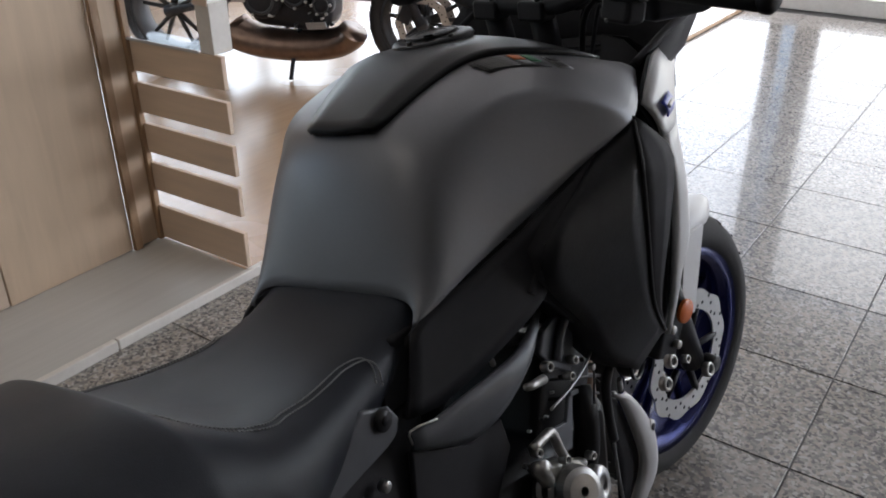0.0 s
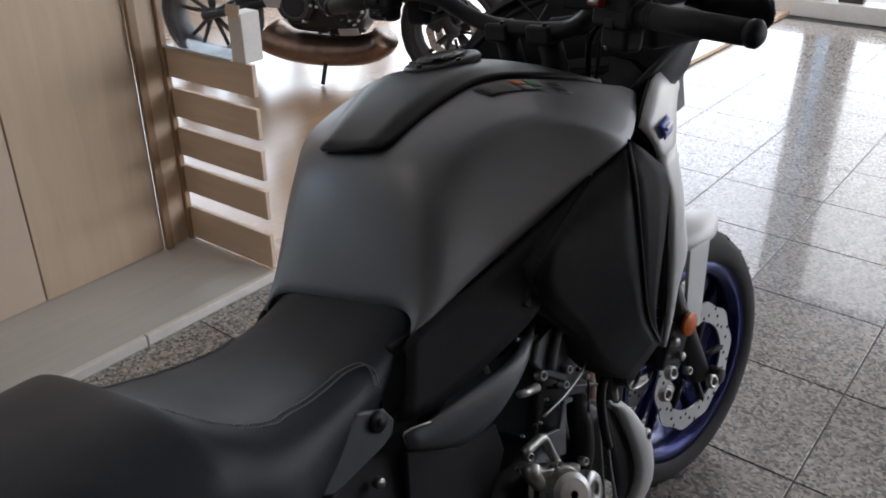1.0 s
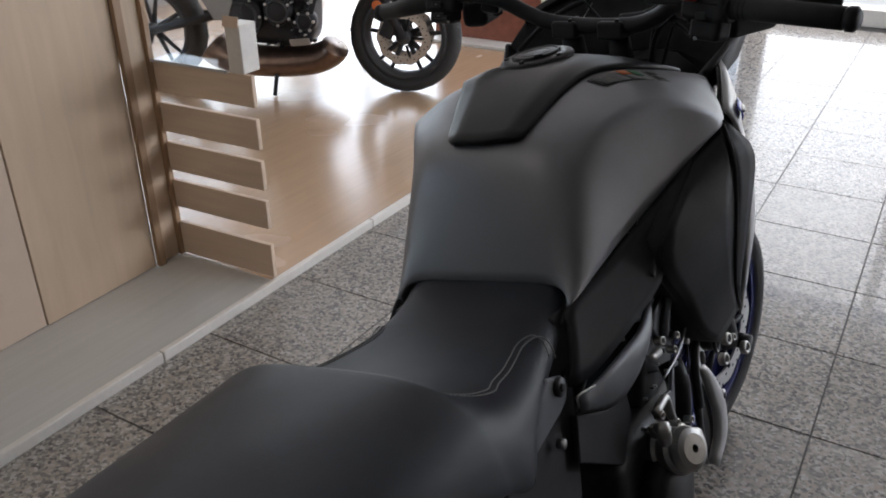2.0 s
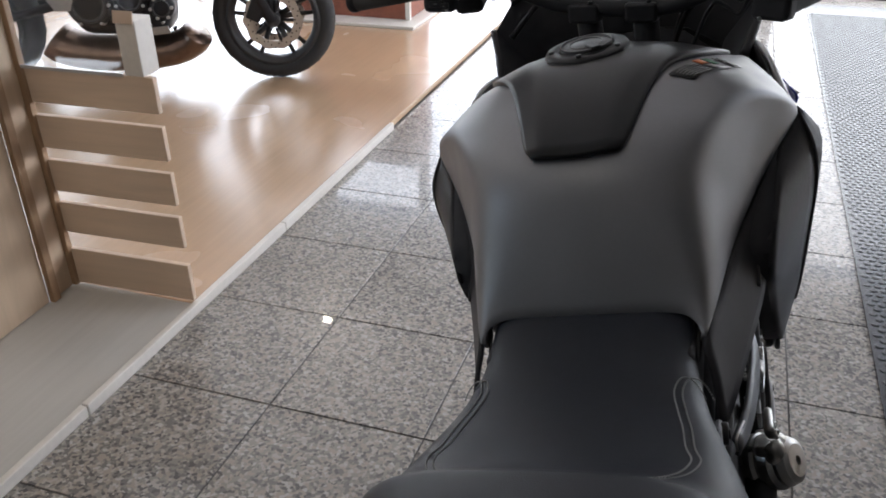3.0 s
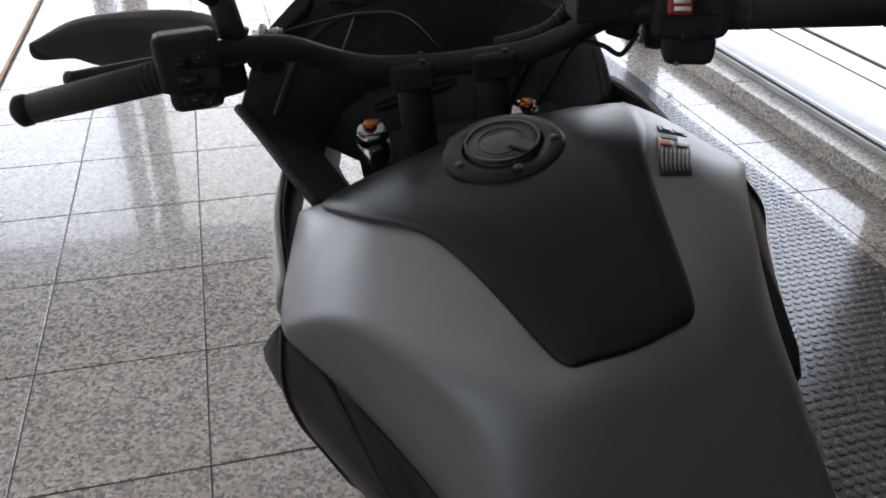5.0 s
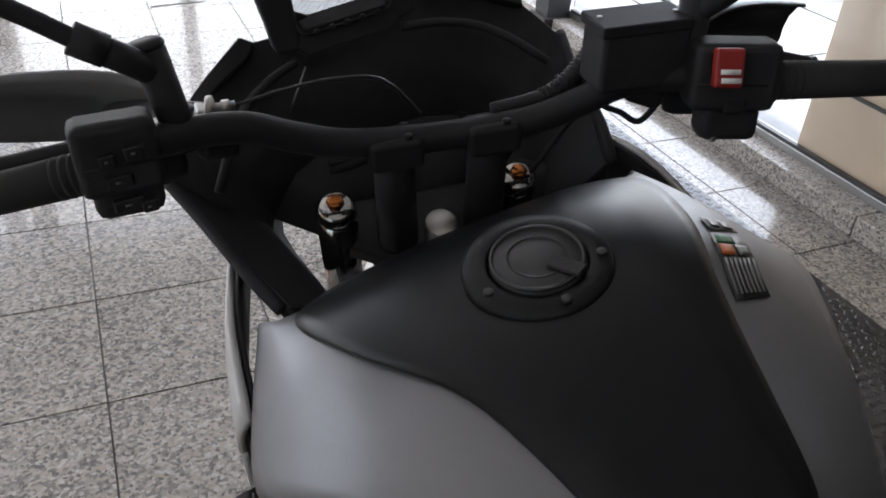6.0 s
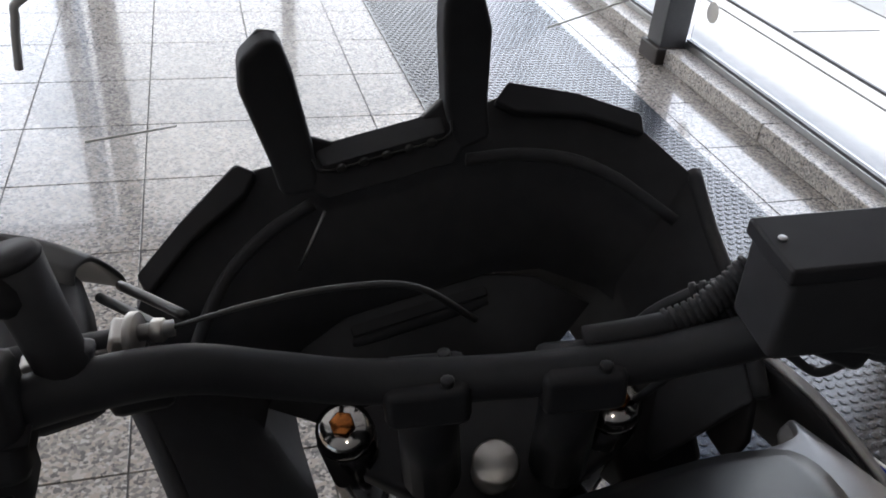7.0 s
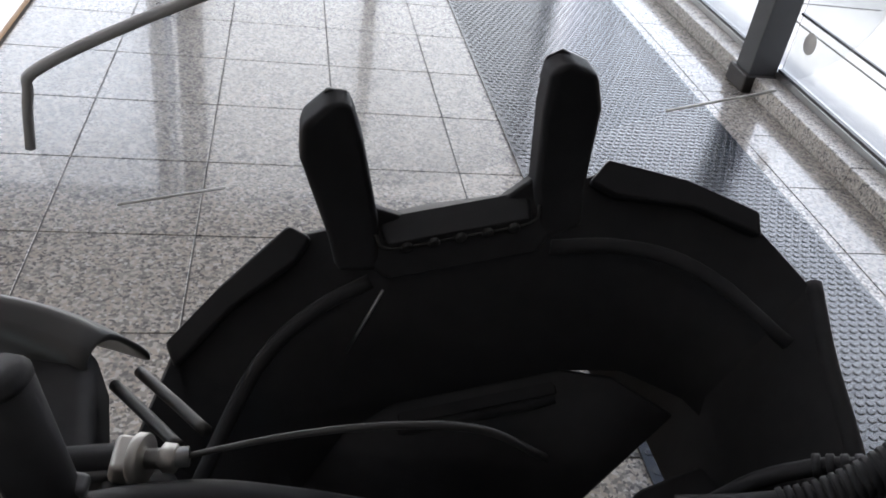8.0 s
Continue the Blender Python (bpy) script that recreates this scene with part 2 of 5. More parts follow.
# ---- mesh helpers ----
from mathutils.geometry import tessellate_polygon


def link(name, bm, mat, parent=None, label="", smooth=True, bevel=0.0, subsurf=0, thick=0.0, seg=2):
    bmesh.ops.recalc_face_normals(bm, faces=bm.faces[:])
    me = bpy.data.meshes.new(name)
    bm.to_mesh(me)
    bm.free()
    for p in me.polygons:
        p.use_smooth = smooth
    me.materials.append(mat)
    ob = new(name, me)
    if parent:
        ob.parent = parent
    if thick:
        s = ob.modifiers.new("thickness", "SOLIDIFY")
        s.thickness, s.offset = thick, -1
    if bevel:
        b = ob.modifiers.new("edges", "BEVEL")
        b.width, b.segments, b.limit_method, b.angle_limit = bevel, seg, "ANGLE", radians(35)
        b.harden_normals = smooth
    if subsurf:
        s = ob.modifiers.new("round", "SUBSURF")
        s.levels = s.render_levels = subsurf
    if label:
        ob["label"] = label
    return ob


def part(name, bm, mat, parent, label="", **kw):
    return link(name, bm, mat, parent, label, **kw)


def block(size, at=(0, 0, 0), turn=(0, 0, 0), bm=None):
    bm = bm or bmesh.new()
    m = pose(*at, *turn) @ Matrix.Diagonal((*size, 1))
    bmesh.ops.create_cube(bm, size=1, matrix=m)
    return bm


def catmull(pts, per=6):
    p = [Vector(q) for q in pts]
    if len(p) < 3:
        return p
    p = [2 * p[0] - p[1]] + p + [2 * p[-1] - p[-2]]
    out = []
    for i in range(1, len(p) - 2):
        a, b, c, d = p[i - 1:i + 3]
        for k in range(per):
            t = k / per
            out.append(0.5 * ((2 * b) + (c - a) * t + (2 * a - 5 * b + 4 * c - d) * t * t + (3 * b - a - 3 * c + d) * t ** 3))
    out.append(p[-2])
    return out


def tube(pts, r, n=10, per=6, bm=None, curved=True):
    """A round bar along points; r is one radius or one at each end."""
    bm = bm or bmesh.new()
    path = catmull(pts, per) if curved else [Vector(q) for q in pts]
    r0, r1 = r if isinstance(r, tuple) else (r, r)
    rings, side = [], None
    for i, p in enumerate(path):
        d = (path[min(i + 1, len(path) - 1)] - path[max(i - 1, 0)]).normalized()
        if side is None:
            side = d.orthogonal().normalized()
        side = (side - d * side.dot(d)).normalized()
        up = d.cross(side)
        rad = r0 + (r1 - r0) * i / max(1, len(path) - 1)
        rings.append([bm.verts.new(p + rad * (math.cos(a) * side + math.sin(a) * up)) for a in [2 * math.pi * k / n for k in range(n)]])
    for a, b in zip(rings, rings[1:]):
        for k in range(n):
            bm.faces.new((a[k], a[(k + 1) % n], b[(k + 1) % n], b[k]))
    bm.faces.new(rings[0])
    bm.faces.new(rings[-1])
    return bm


def lathe(profile, centre, axis, n=40, bm=None, closed=True):
    """Turns a profile of (radius, along) about an axis."""
    bm = bm or bmesh.new()
    axis = Vector(axis).normalized()
    s = axis.orthogonal().normalized()
    u = axis.cross(s)
    rings = []
    for k in range(n):
        a = 2 * math.pi * k / n
        d = math.cos(a) * s + math.sin(a) * u
        rings.append([bm.verts.new(Vector(centre) + r * d + h * axis) for r, h in profile])
    m = len(profile)
    for k in range(n):
        a, b = rings[k], rings[(k + 1) % n]
        for j in range(m if closed else m - 1):
            bm.faces.new((a[j], a[(j + 1) % m], b[(j + 1) % m], b[j]))
    return bm


def drum(r, h, centre, axis, n=28, bm=None, edge=0.0):
    """A solid disc or cylinder with chamfered rims."""
    e = edge or min(r, h) * 0.12
    bm = bm or bmesh.new()
    axis = Vector(axis).normalized()
    s = axis.orthogonal().normalized()
    u = axis.cross(s)
    rings = []
    for rr, hh in ((r - e, -h / 2), (r, -h / 2 + e), (r, h / 2 - e), (r - e, h / 2)):
        rings.append([bm.verts.new(Vector(centre) + rr * (math.cos(a) * s + math.sin(a) * u) + hh * axis) for a in [2 * math.pi * k / n for k in range(n)]])
    for a, b in zip(rings, rings[1:]):
        for k in range(n):
            bm.faces.new((a[k], a[(k + 1) % n], b[(k + 1) % n], b[k]))
    bm.faces.new(rings[0])
    bm.faces.new(rings[-1])
    return bm


def skin(rows, mirror=False, bm=None, sharp=()):
    """A surface through rows of points; mirror adds its other half across x = 0, sharing the middle column. sharp: (column, weight, first row) of creased lines."""
    bm = bm or bmesh.new()
    half = len(rows[0])
    if mirror:
        rows = [[(-x, y, z) for x, y, z in reversed(r[1:])] + list(r) for r in rows]
    v = [[bm.verts.new(p) for p in r] for r in rows]
    for a, b in zip(v, v[1:]):
        for k in range(len(a) - 1):
            bm.faces.new((a[k], a[k + 1], b[k + 1], b[k]))
    if sharp:
        lay = bm.edges.layers.float.new("crease_edge")
        for col, w, *first in sharp:
            for k in ([half - 1 + col, half - 1 - col] if mirror else [col]):
                for a, b in list(zip(v, v[1:]))[first[0] if first else 0:]:
                    bm.edges.get((a[k], b[k]))[lay] = w
        for r in (v[0], v[-1]):
            for p, q in zip(r, r[1:]):
                bm.edges.get((p, q))[lay] = 0.9
    return bm


def plate(outline, thick, bm=None):
    """A slab with the given outline of points, extruded inwards along its own normal."""
    bm = bm or bmesh.new()
    p = [Vector(q) for q in outline]
    nrm = Vector((0, 0, 0))
    for a, b in zip(p, p[1:] + p[:1]):
        nrm += a.cross(b)
    nrm.normalize()
    top = [bm.verts.new(q) for q in p]
    low = [bm.verts.new(q - nrm * thick) for q in p]
    for a, b, c in tessellate_polygon([p]):
        bm.faces.new((top[a], top[b], top[c]))
        bm.faces.new((low[c], low[b], low[a]))
    for k in range(len(p)):
        j = (k + 1) % len(p)
        bm.faces.new((top[k], low[k], low[j], top[j]))
    return bm


def even(pts, n):
    """n points at even steps along the smooth line through pts."""
    p = catmull(pts, 8)
    d = [0.0]
    for a, b in zip(p, p[1:]):
        d.append(d[-1] + (b - a).length)
    out, k = [], 0
    for i in range(n):
        want = d[-1] * i / (n - 1)
        while k < len(p) - 2 and d[k + 1] < want:
            k += 1
        out.append(p[k].lerp(p[k + 1], min(1, (want - d[k]) / max(1e-9, d[k + 1] - d[k]))))
    return out


def ribbon(one, two, n=16, m=7, bulge=0.0, out=(1, 0, 0)):
    """A smooth panel between two edge lines, swollen by bulge towards out."""
    out = Vector(out)
    rows = []
    for a, b in zip(even(one, n), even(two, n)):
        rows.append([tuple(a.lerp(b, k / (m - 1)) + out * bulge * (1 - (2 * k / (m - 1) - 1) ** 2)) for k in range(m)])
    return skin(rows)


def flip(pts):
    return [(-x, y, z) for x, y, z in pts]


def moved(bm, m):
    bmesh.ops.transform(bm, matrix=m, verts=bm.verts[:])
    return bm


def thing(name, label, category, at=None, group="", kind=""):
    e = new(name)
    e.empty_display_size = 0.1
    if at is not None:
        e.matrix_world = at
    return tagged(e, label, category, group, kind)


# ---- the room ----
X_PLAT, X_MAT, X_STRIP, X_STEP, Y_FRONT, Y_BACK, X_LEFT, TOP = -1.70, 0.105, 1.04, 1.33, 6.55, -7.0, -5.6, 3.3
TILE, GX, GY = 0.4, -0.908, 1.571

ground = tagged(link("ground", block((80, 80, 0.1), (10, 10, -0.17)), PAVING, smooth=False), "pale concrete ground outside the showroom", "ground", kind="structure")
floor = tagged(link("floor", block((X_STEP - X_LEFT + 0.1, Y_FRONT - Y_BACK, 0.1), ((X_STEP + X_LEFT) / 2, (Y_FRONT + Y_BACK) / 2, -0.0525)), GROUT, smooth=False),
               "polished speckled grey granite tile floor with dark joints", "floor", kind="structure")
tagged(link("ceiling", block((X_STEP - X_LEFT + 0.6, Y_FRONT - Y_BACK + 0.6, 0.12), ((X_STEP + X_LEFT) / 2, (Y_FRONT + Y_BACK) / 2, TOP + 0.06)), CEILING, smooth=False), "plain white showroom ceiling", "ceiling", kind="structure")
west = tagged(link("wall_west", block((0.15, Y_FRONT - Y_BACK + 0.3, 0.5), (X_LEFT - 0.075, (Y_FRONT + Y_BACK) / 2, 0.25)), PLASTER, smooth=False), "grey plastered wall with a window band", "wall", kind="structure")
link("lintel", block((0.15, Y_FRONT - Y_BACK + 0.3, TOP - 2.5), (X_LEFT - 0.075, (Y_FRONT + Y_BACK) / 2, (TOP + 2.5) / 2)), PLASTER, west, smooth=False)
link("pier", block((0.15, 2.0, 2.0), (X_LEFT - 0.075, Y_BACK + 1.0, 1.5)), PLASTER, west, smooth=False)
link("pier", block((0.15, 0.4, 2.0), (X_LEFT - 0.075, 2.45, 1.5)), PLASTER, west, smooth=False)
tagged(link("wall_south", block((X_STEP - X_LEFT + 0.3, 0.15, TOP), ((X_STEP + X_LEFT) / 2, Y_BACK - 0.075, TOP / 2)), PLASTER, smooth=False), "grey plastered wall", "wall", kind="structure")
wall_n = tagged(link("wall_north", block((1.5, 0.15, TOP), (-6.7, Y_FRONT + 0.075, TOP / 2)), PLASTER, smooth=False), "grey plastered wall beside the front window", "wall", kind="structure")
link("lintel", block((8.0, 0.15, TOP - 2.45), (-2.5, Y_FRONT + 0.075, (TOP + 2.45) / 2)), PLASTER, wall_n, smooth=False)
link("sill", block((8.0, 0.2, 0.12), (-2.5, Y_FRONT + 0.06, 0.06)), TRIM_WHITE, wall_n, smooth=False, bevel=0.006)
win = tagged(new("window_1"), "tall shop window with slim dark mullions", "window", kind="structure")
for x, w in ((-5.1, 0.09), (-3.9, 0.09), (-2.9, 0.09), (-1.56, 0.09), (-1.33, 0.17), (-0.1, 0.09), (1.2, 0.09)):
    link("mullion", block((w, 0.08, 2.33), (x, Y_FRONT + 0.07, 1.285)), POST_METAL, win, smooth=False, bevel=0.004)
pane = link("pane", block((7.2, 0.008, 2.33), (-2.3, Y_FRONT + 0.1, 1.285)), PANE, win, smooth=False)
pane.visible_shadow = False
corner = tagged(new("window_3"), "side shop window with slim dark mullions", "window", kind="structure")
for y in (2.70, 3.95, 5.20, 6.44):
    link("mullion", block((0.08, 0.07, 2.0), (X_LEFT - 0.075, y, 1.5)), POST_METAL, corner, smooth=False, bevel=0.004)
pane = link("pane", block((0.008, 3.8, 2.0), (X_LEFT - 0.10, 4.57, 1.5)), PANE, corner, smooth=False)
pane.visible_shadow = False

for x, w in ((1.84, 0.012), (2.36, 0.012), (3.4, 0.010), (4.4, 0.010)):
    link("joint", block((w, 14, 0.006), (x, 3.0, -0.1185)), GROUT, ground, smooth=False)
for k in range(9):
    link("joint", block((0.6, 0.008, 0.006), (2.88, -0.5 + 1.04 * k, -0.1185)), GROUT, ground, smooth=False)

# kerb, posts and glass along the right-hand side
kerb = tagged(new("kerb"), "low speckled granite kerb under the glass front", "kerb", kind="structure")
for k in range(9):
    y = -4.0 + 1.2 * k
    link("kerb_stone", block((0.2, 1.196, 0.075), (X_STEP + 0.1, y + 0.6, 0.0375)), GRANITE_KERB, kerb, smooth=False, bevel=0.004)
link("threshold", block((0.06, 10.4, 0.03), (X_STEP + 0.13, 1.2, 0.09)), STEEL, kerb, smooth=False, bevel=0.003)
front = tagged(new("window_2"), "frameless glass front on a steel rail with a round decal", "window", kind="structure")
# Unseen wall, dark and extended to y = 1.05 to keep the tank's right side dim.
tagged(link("wall_east", block((0.2, 8.1, 3.3), (X_STEP + 0.12, -3.0, 1.65)), DARKWALL, smooth=False), "unseen dark grey closing wall that keeps side light off the tank", "wall", kind="structure")
# Added block above the board; stops side light passing over it.
link("upper_light_block", block((0.1, 1.7, 2.0), (X_STEP + 0.27, 1.90, 2.3)), DARKWALL, bpy.data.objects["wall_east"], smooth=False)
for y0, y1 in ((1.06, 4.0), (4.13, 6.5)):
    g = link("pane", block((0.012, y1 - y0, 2.6), (X_STEP + 0.13, (y0 + y1) / 2, 1.4)), PANE, front, smooth=False)
    g.visible_shadow = False
link("decal", drum(0.045, 0.002, (X_STEP + 0.118, 3.87, 0.28), (1, 0, 0)), TRIM_WHITE, front, "round pale decal on the glass")
for y0, y1 in ((1.07, 3.99), (4.14, 6.48)):
    link("rail", block((0.012, y1 - y0, 0.010), (X_STEP + 0.115, (y0 + y1) / 2, 0.365)), POST_METAL, front, smooth=False)
    link("gasket", block((0.02, y1 - y0, 0.012), (X_STEP + 0.112, (y0 + y1) / 2, 0.112)), POST_METAL, front, smooth=False)
link("header", block((0.2, 10.2, 0.6), (X_STEP + 0.1, 1.05, 3.0)), PLASTER, front, smooth=False)


def steel_post(x, y):
    e = thing("post", "dark painted square steel post with a base plate", "post", pose(x, y, 0))
    part("shaft", block((0.13, 0.13, 2.7), (0, 0, 1.35)), POST_METAL, e, smooth=False, bevel=0.005)
    part("base_plate", block((0.17, 0.17, 0.08), (0, 0, 0.04)), POST_BASE, e, smooth=False, bevel=0.008)
    return e


post = steel_post(X_STEP + 0.04, 4.06)

box = thing("notice_board", "plain beige board standing on the granite kerb", "board", pose(1.5, 1.75, 0.075))
part("face_board", block((0.06, 1.36, 2.1), (0, 0, 1.05)), CARD, box, smooth=False, bevel=0.004)
part("foot", block((0.14, 0.2, 0.03), (0.02, 0.3, 0.015)), CARD, box, smooth=False, bevel=0.004)

# studded mat
mat = tagged(link("mat", block((X_STRIP - X_MAT, 8.0, 0.008), ((X_STRIP + X_MAT) / 2, 2.0, 0.004)), RUBBER_MAT, smooth=False), "dark grey studded rubber runner mat on the tiles", "mat")


def studs():
    verts, faces = [], []
    p, q = 0.0295, 0.0272
    ring = [(math.cos(a), math.sin(a)) for a in [math.pi / 4 * k + 0.39 for k in range(8)]]
    for j in range(int(7.2 / q)):
        for i in range(int((X_STRIP - X_MAT) / p)):
            x, y = X_MAT + 0.020 + p * (i + 0.5 * (j % 2)), -1.45 + q * j
            if x > X_STRIP - 0.014:
                continue
            b = len(verts)
            for r, z in ((0.0128, 0.0078), (0.0114, 0.0096), (0.0094, 0.0103)):
                verts += [(x + r * c, y + 0.86 * r * d, z) for c, d in ring]
            faces += [(b + o + k, b + o + (k + 1) % 8, b + o + 8 + (k + 1) % 8, b + o + 8 + k) for o in (0, 8) for k in range(8)] + [tuple(range(b + 16, b + 24))]
    me = bpy.data.meshes.new("studs")
    me.from_pydata(verts, [], faces)
    me.materials.append(RUBBER_MAT)
    ob = new("studs", me)
    ob.parent = mat
    return tagged(ob, kind="stuff")


studs()

# low wooden stage with its white edge
stage = tagged(new("stage"), "low laminate display stage with a white edge trim", "stage", kind="structure")
Y_SLAT = 1.472
link("deck", block((X_PLAT - X_LEFT - 0.02, Y_FRONT - Y_SLAT, 0.028), ((X_PLAT + X_LEFT) / 2 - 0.01, (Y_FRONT + Y_SLAT) / 2, 0.014)), LAMINATE, stage, "glossy beech laminate deck", smooth=False)
link("pale_deck", block((X_PLAT - X_LEFT - 0.02, Y_SLAT - Y_BACK, 0.028), ((X_PLAT + X_LEFT) / 2 - 0.01, (Y_BACK + Y_SLAT) / 2, 0.014)), PALE_BOARD, stage, "pale grey laminate deck", smooth=False)
for k in range(10):
    link("edge_strip", block((0.02, 0.996, 0.032), (X_PLAT - 0.01, Y_BACK + 0.5 + k, 0.016)), TRIM_WHITE, stage, smooth=False, bevel=0.003)

# crate of pale wood: a ply side with brown cleats and a slatted end
crate = thing("wooden_crate", "pale wooden transport crate with a slatted end, brown cleats", "crate", pose(-2.115, Y_SLAT, 0.03, 0, 0, 2.0))
part("side_panel", block((0.03, 0.42, 1.5), (-0.02, -0.33, 0.75)), PLY, crate, smooth=False, bevel=0.002)
part("cleat", block((0.018, 0.028, 1.5), (0.004, -0.106, 0.75)), CLEATWOOD, crate, smooth=False, bevel=0.002)
part("corner_post", block((0.022, 0.07, 1.5), (-0.016, -0.055, 0.75)), PLY, crate, smooth=False, bevel=0.002)
part("cleat", block((0.02, 0.02, 1.5), (0.0, -0.010, 0.75)), CLEATWOOD, crate, smooth=False, bevel=0.002)
for z in (0.062, 0.222, 0.352, 0.482, 0.612):
    part("slat", block((0.415, 0.016, 0.095 if z > 0.1 else 0.115), (0.19, 0.0, z)), SLATWOOD, crate, smooth=False, bevel=0.002)
part("back_board", block((0.03, 0.52, 1.5), (-0.024, -0.803, 0.75)), CARD, crate, smooth=False, bevel=0.002)

# ---- the motorcycle ----
LEAN_ANGLE, STEER = 12.9, 13.5
bike = thing("motorcycle", "matt grey and black touring motorcycle leaning on its side stand", "motorcycle", pose(-0.278, 0.036, 0, 0, -LEAN_ANGLE, 2.46))
bike.scale = (0.969, 0.969, 0.969)
HEAD = Vector((0, 1.115, 0.965))
RAKE = Vector((0, -0.41, 0.912)).normalized()
TURNED = Matrix.Translation(HEAD + Vector((0.010, 0, 0))) @ Matrix.Rotation(radians(-STEER), 4, RAKE) @ Matrix.Translation(-HEAD)


def steered(bm):
    return moved(bm, TURNED)


def both(pts):
    return (pts, flip(pts))


# tank shell: rows from the seat forward; columns from the middle to the lower edge
TANK_ROWS = [
    [(0, .573, .846), (.056, .574, .846), (.086, .575, .846), (.110, .574, .843), (.124, .566, .836), (.130, .556, .826), (.124, .560, .806)],
    [(0, .594, .905), (.057, .596, .904), (.090, .598, .902), (.117, .599, .892), (.135, .595, .864), (.140, .590, .836), (.130, .592, .815)],
    [(0, .619, .962), (.058, .621, .961), (.093, .624, .957), (.124, .629, .942), (.144, .633, .894), (.150, .638, .848), (.125, .640, .836)],
    [(0, .640, 1.014), (.059, .647, 1.011), (.096, .657, 1.006), (.129, .672, .992), (.152, .684, .928), (.162, .692, .862), (.140, .694, .850)],
    [(0, .710, 1.047), (.074, .712, 1.036), (.114, .716, 1.030), (.152, .722, 1.016), (.171, .737, .952), (.181, .748, .880), (.159, .750, .868)],
    [(0, .790, 1.068), (.097, .795, 1.060), (.142, .791, 1.044), (.186, .785, 1.020), (.200, .801, .962), (.208, .812, .908), (.186, .814, .896)],
    [(0, .835, 1.075), (.120, .837, 1.058), (.167, .831, 1.036), (.213, .824, 1.002), (.224, .840, .962), (.230, .850, .928), (.208, .852, .915)],
    [(0, .875, 1.079), (.140, .872, 1.049), (.184, .867, 1.024), (.236, .858, .981), (.244, .872, .960), (.248, .880, .943), (.225, .882, .928)],
    [(0, .930, 1.075), (.158, .918, 1.036), (.202, .908, 1.008), (.252, .892, .958), (.255, .897, .954), (.257, .904, .949), (.233, .904, .932)],
    [(0, .976, 1.054), (.174, .966, 1.021), (.200, .966, 1.006), (.226, .970, .976), (.230, .973, .967), (.232, .976, .961), (.211, .976, .946)],
    [(0, 1.032, 1.010), (.183, 1.018, 1.000), (.190, 1.030, .996), (.198, 1.045, .986), (.200, 1.048, .982), (.201, 1.050, .978), (.180, 1.050, .962)],
]
part("fuel_tank", skin(TANK_ROWS, True, sharp=((5, 0.9), (3, 0.15), (3, 0.6, 3), (3, 0.92, 4))), TANK, bike, "matt grey painted fuel tank", subsurf=2, thick=0.006)
pad_rows = [[(x * (0.985 if k else 1), y, z + 0.004) for k, (x, y, z) in enumerate([r[0], tuple((Vector(r[0]) * 0.35 + Vector(r[1]) * 0.65 + Vector((0, 0, .006)))), r[1]])] for r in TANK_ROWS[3:]]
part("tank_pad", skin(pad_rows, True, sharp=((2, 0.8), (1, 0.6))), PADMAT, bike, "black textured tank centre cover", subsurf=2, thick=0.008)
CAP_N = Vector((0, -0.05, 1)).normalized()
CAP = Vector((-.005, .874, 1.080))
ring = part("cap_ring", lathe([(.037, -.006), (.037, .002), (.039, .0035), (.054, .001), (.057, -.004), (.054, -.01)], CAP, CAP_N, 48), PADMAT, bike, "black filler ring")
part("filler_cap", drum(.0355, .010, CAP + CAP_N * .001, CAP_N, 40, edge=.004), CAPGREY, bike, "dark grey locking filler cap")
part("cap_rim", lathe([(.0325, .003), (.0325, .0072), (.0350, .0072), (.0350, .004)], CAP, CAP_N, 48), CAPGREY, bike)
part("cap_rim", lathe([(.021, .004), (.021, .0068), (.0225, .0068), (.0225, .004)], CAP, CAP_N, 40), GREY_SATIN, bike)
part("key_flap", block((.014, .026, .003), CAP + CAP_N * .007 + Vector((.012, -.022, 0)), (0, 0, 30)), ENGINE, bike, bevel=.002)
for k in range(5):
    a = radians(-95 + 72 * k)
    part("cap_bolt", drum(.0038, .004, CAP + Vector((.047 * math.cos(a), .047 * math.sin(a), .002)), CAP_N, 12), CAPGREY, bike)

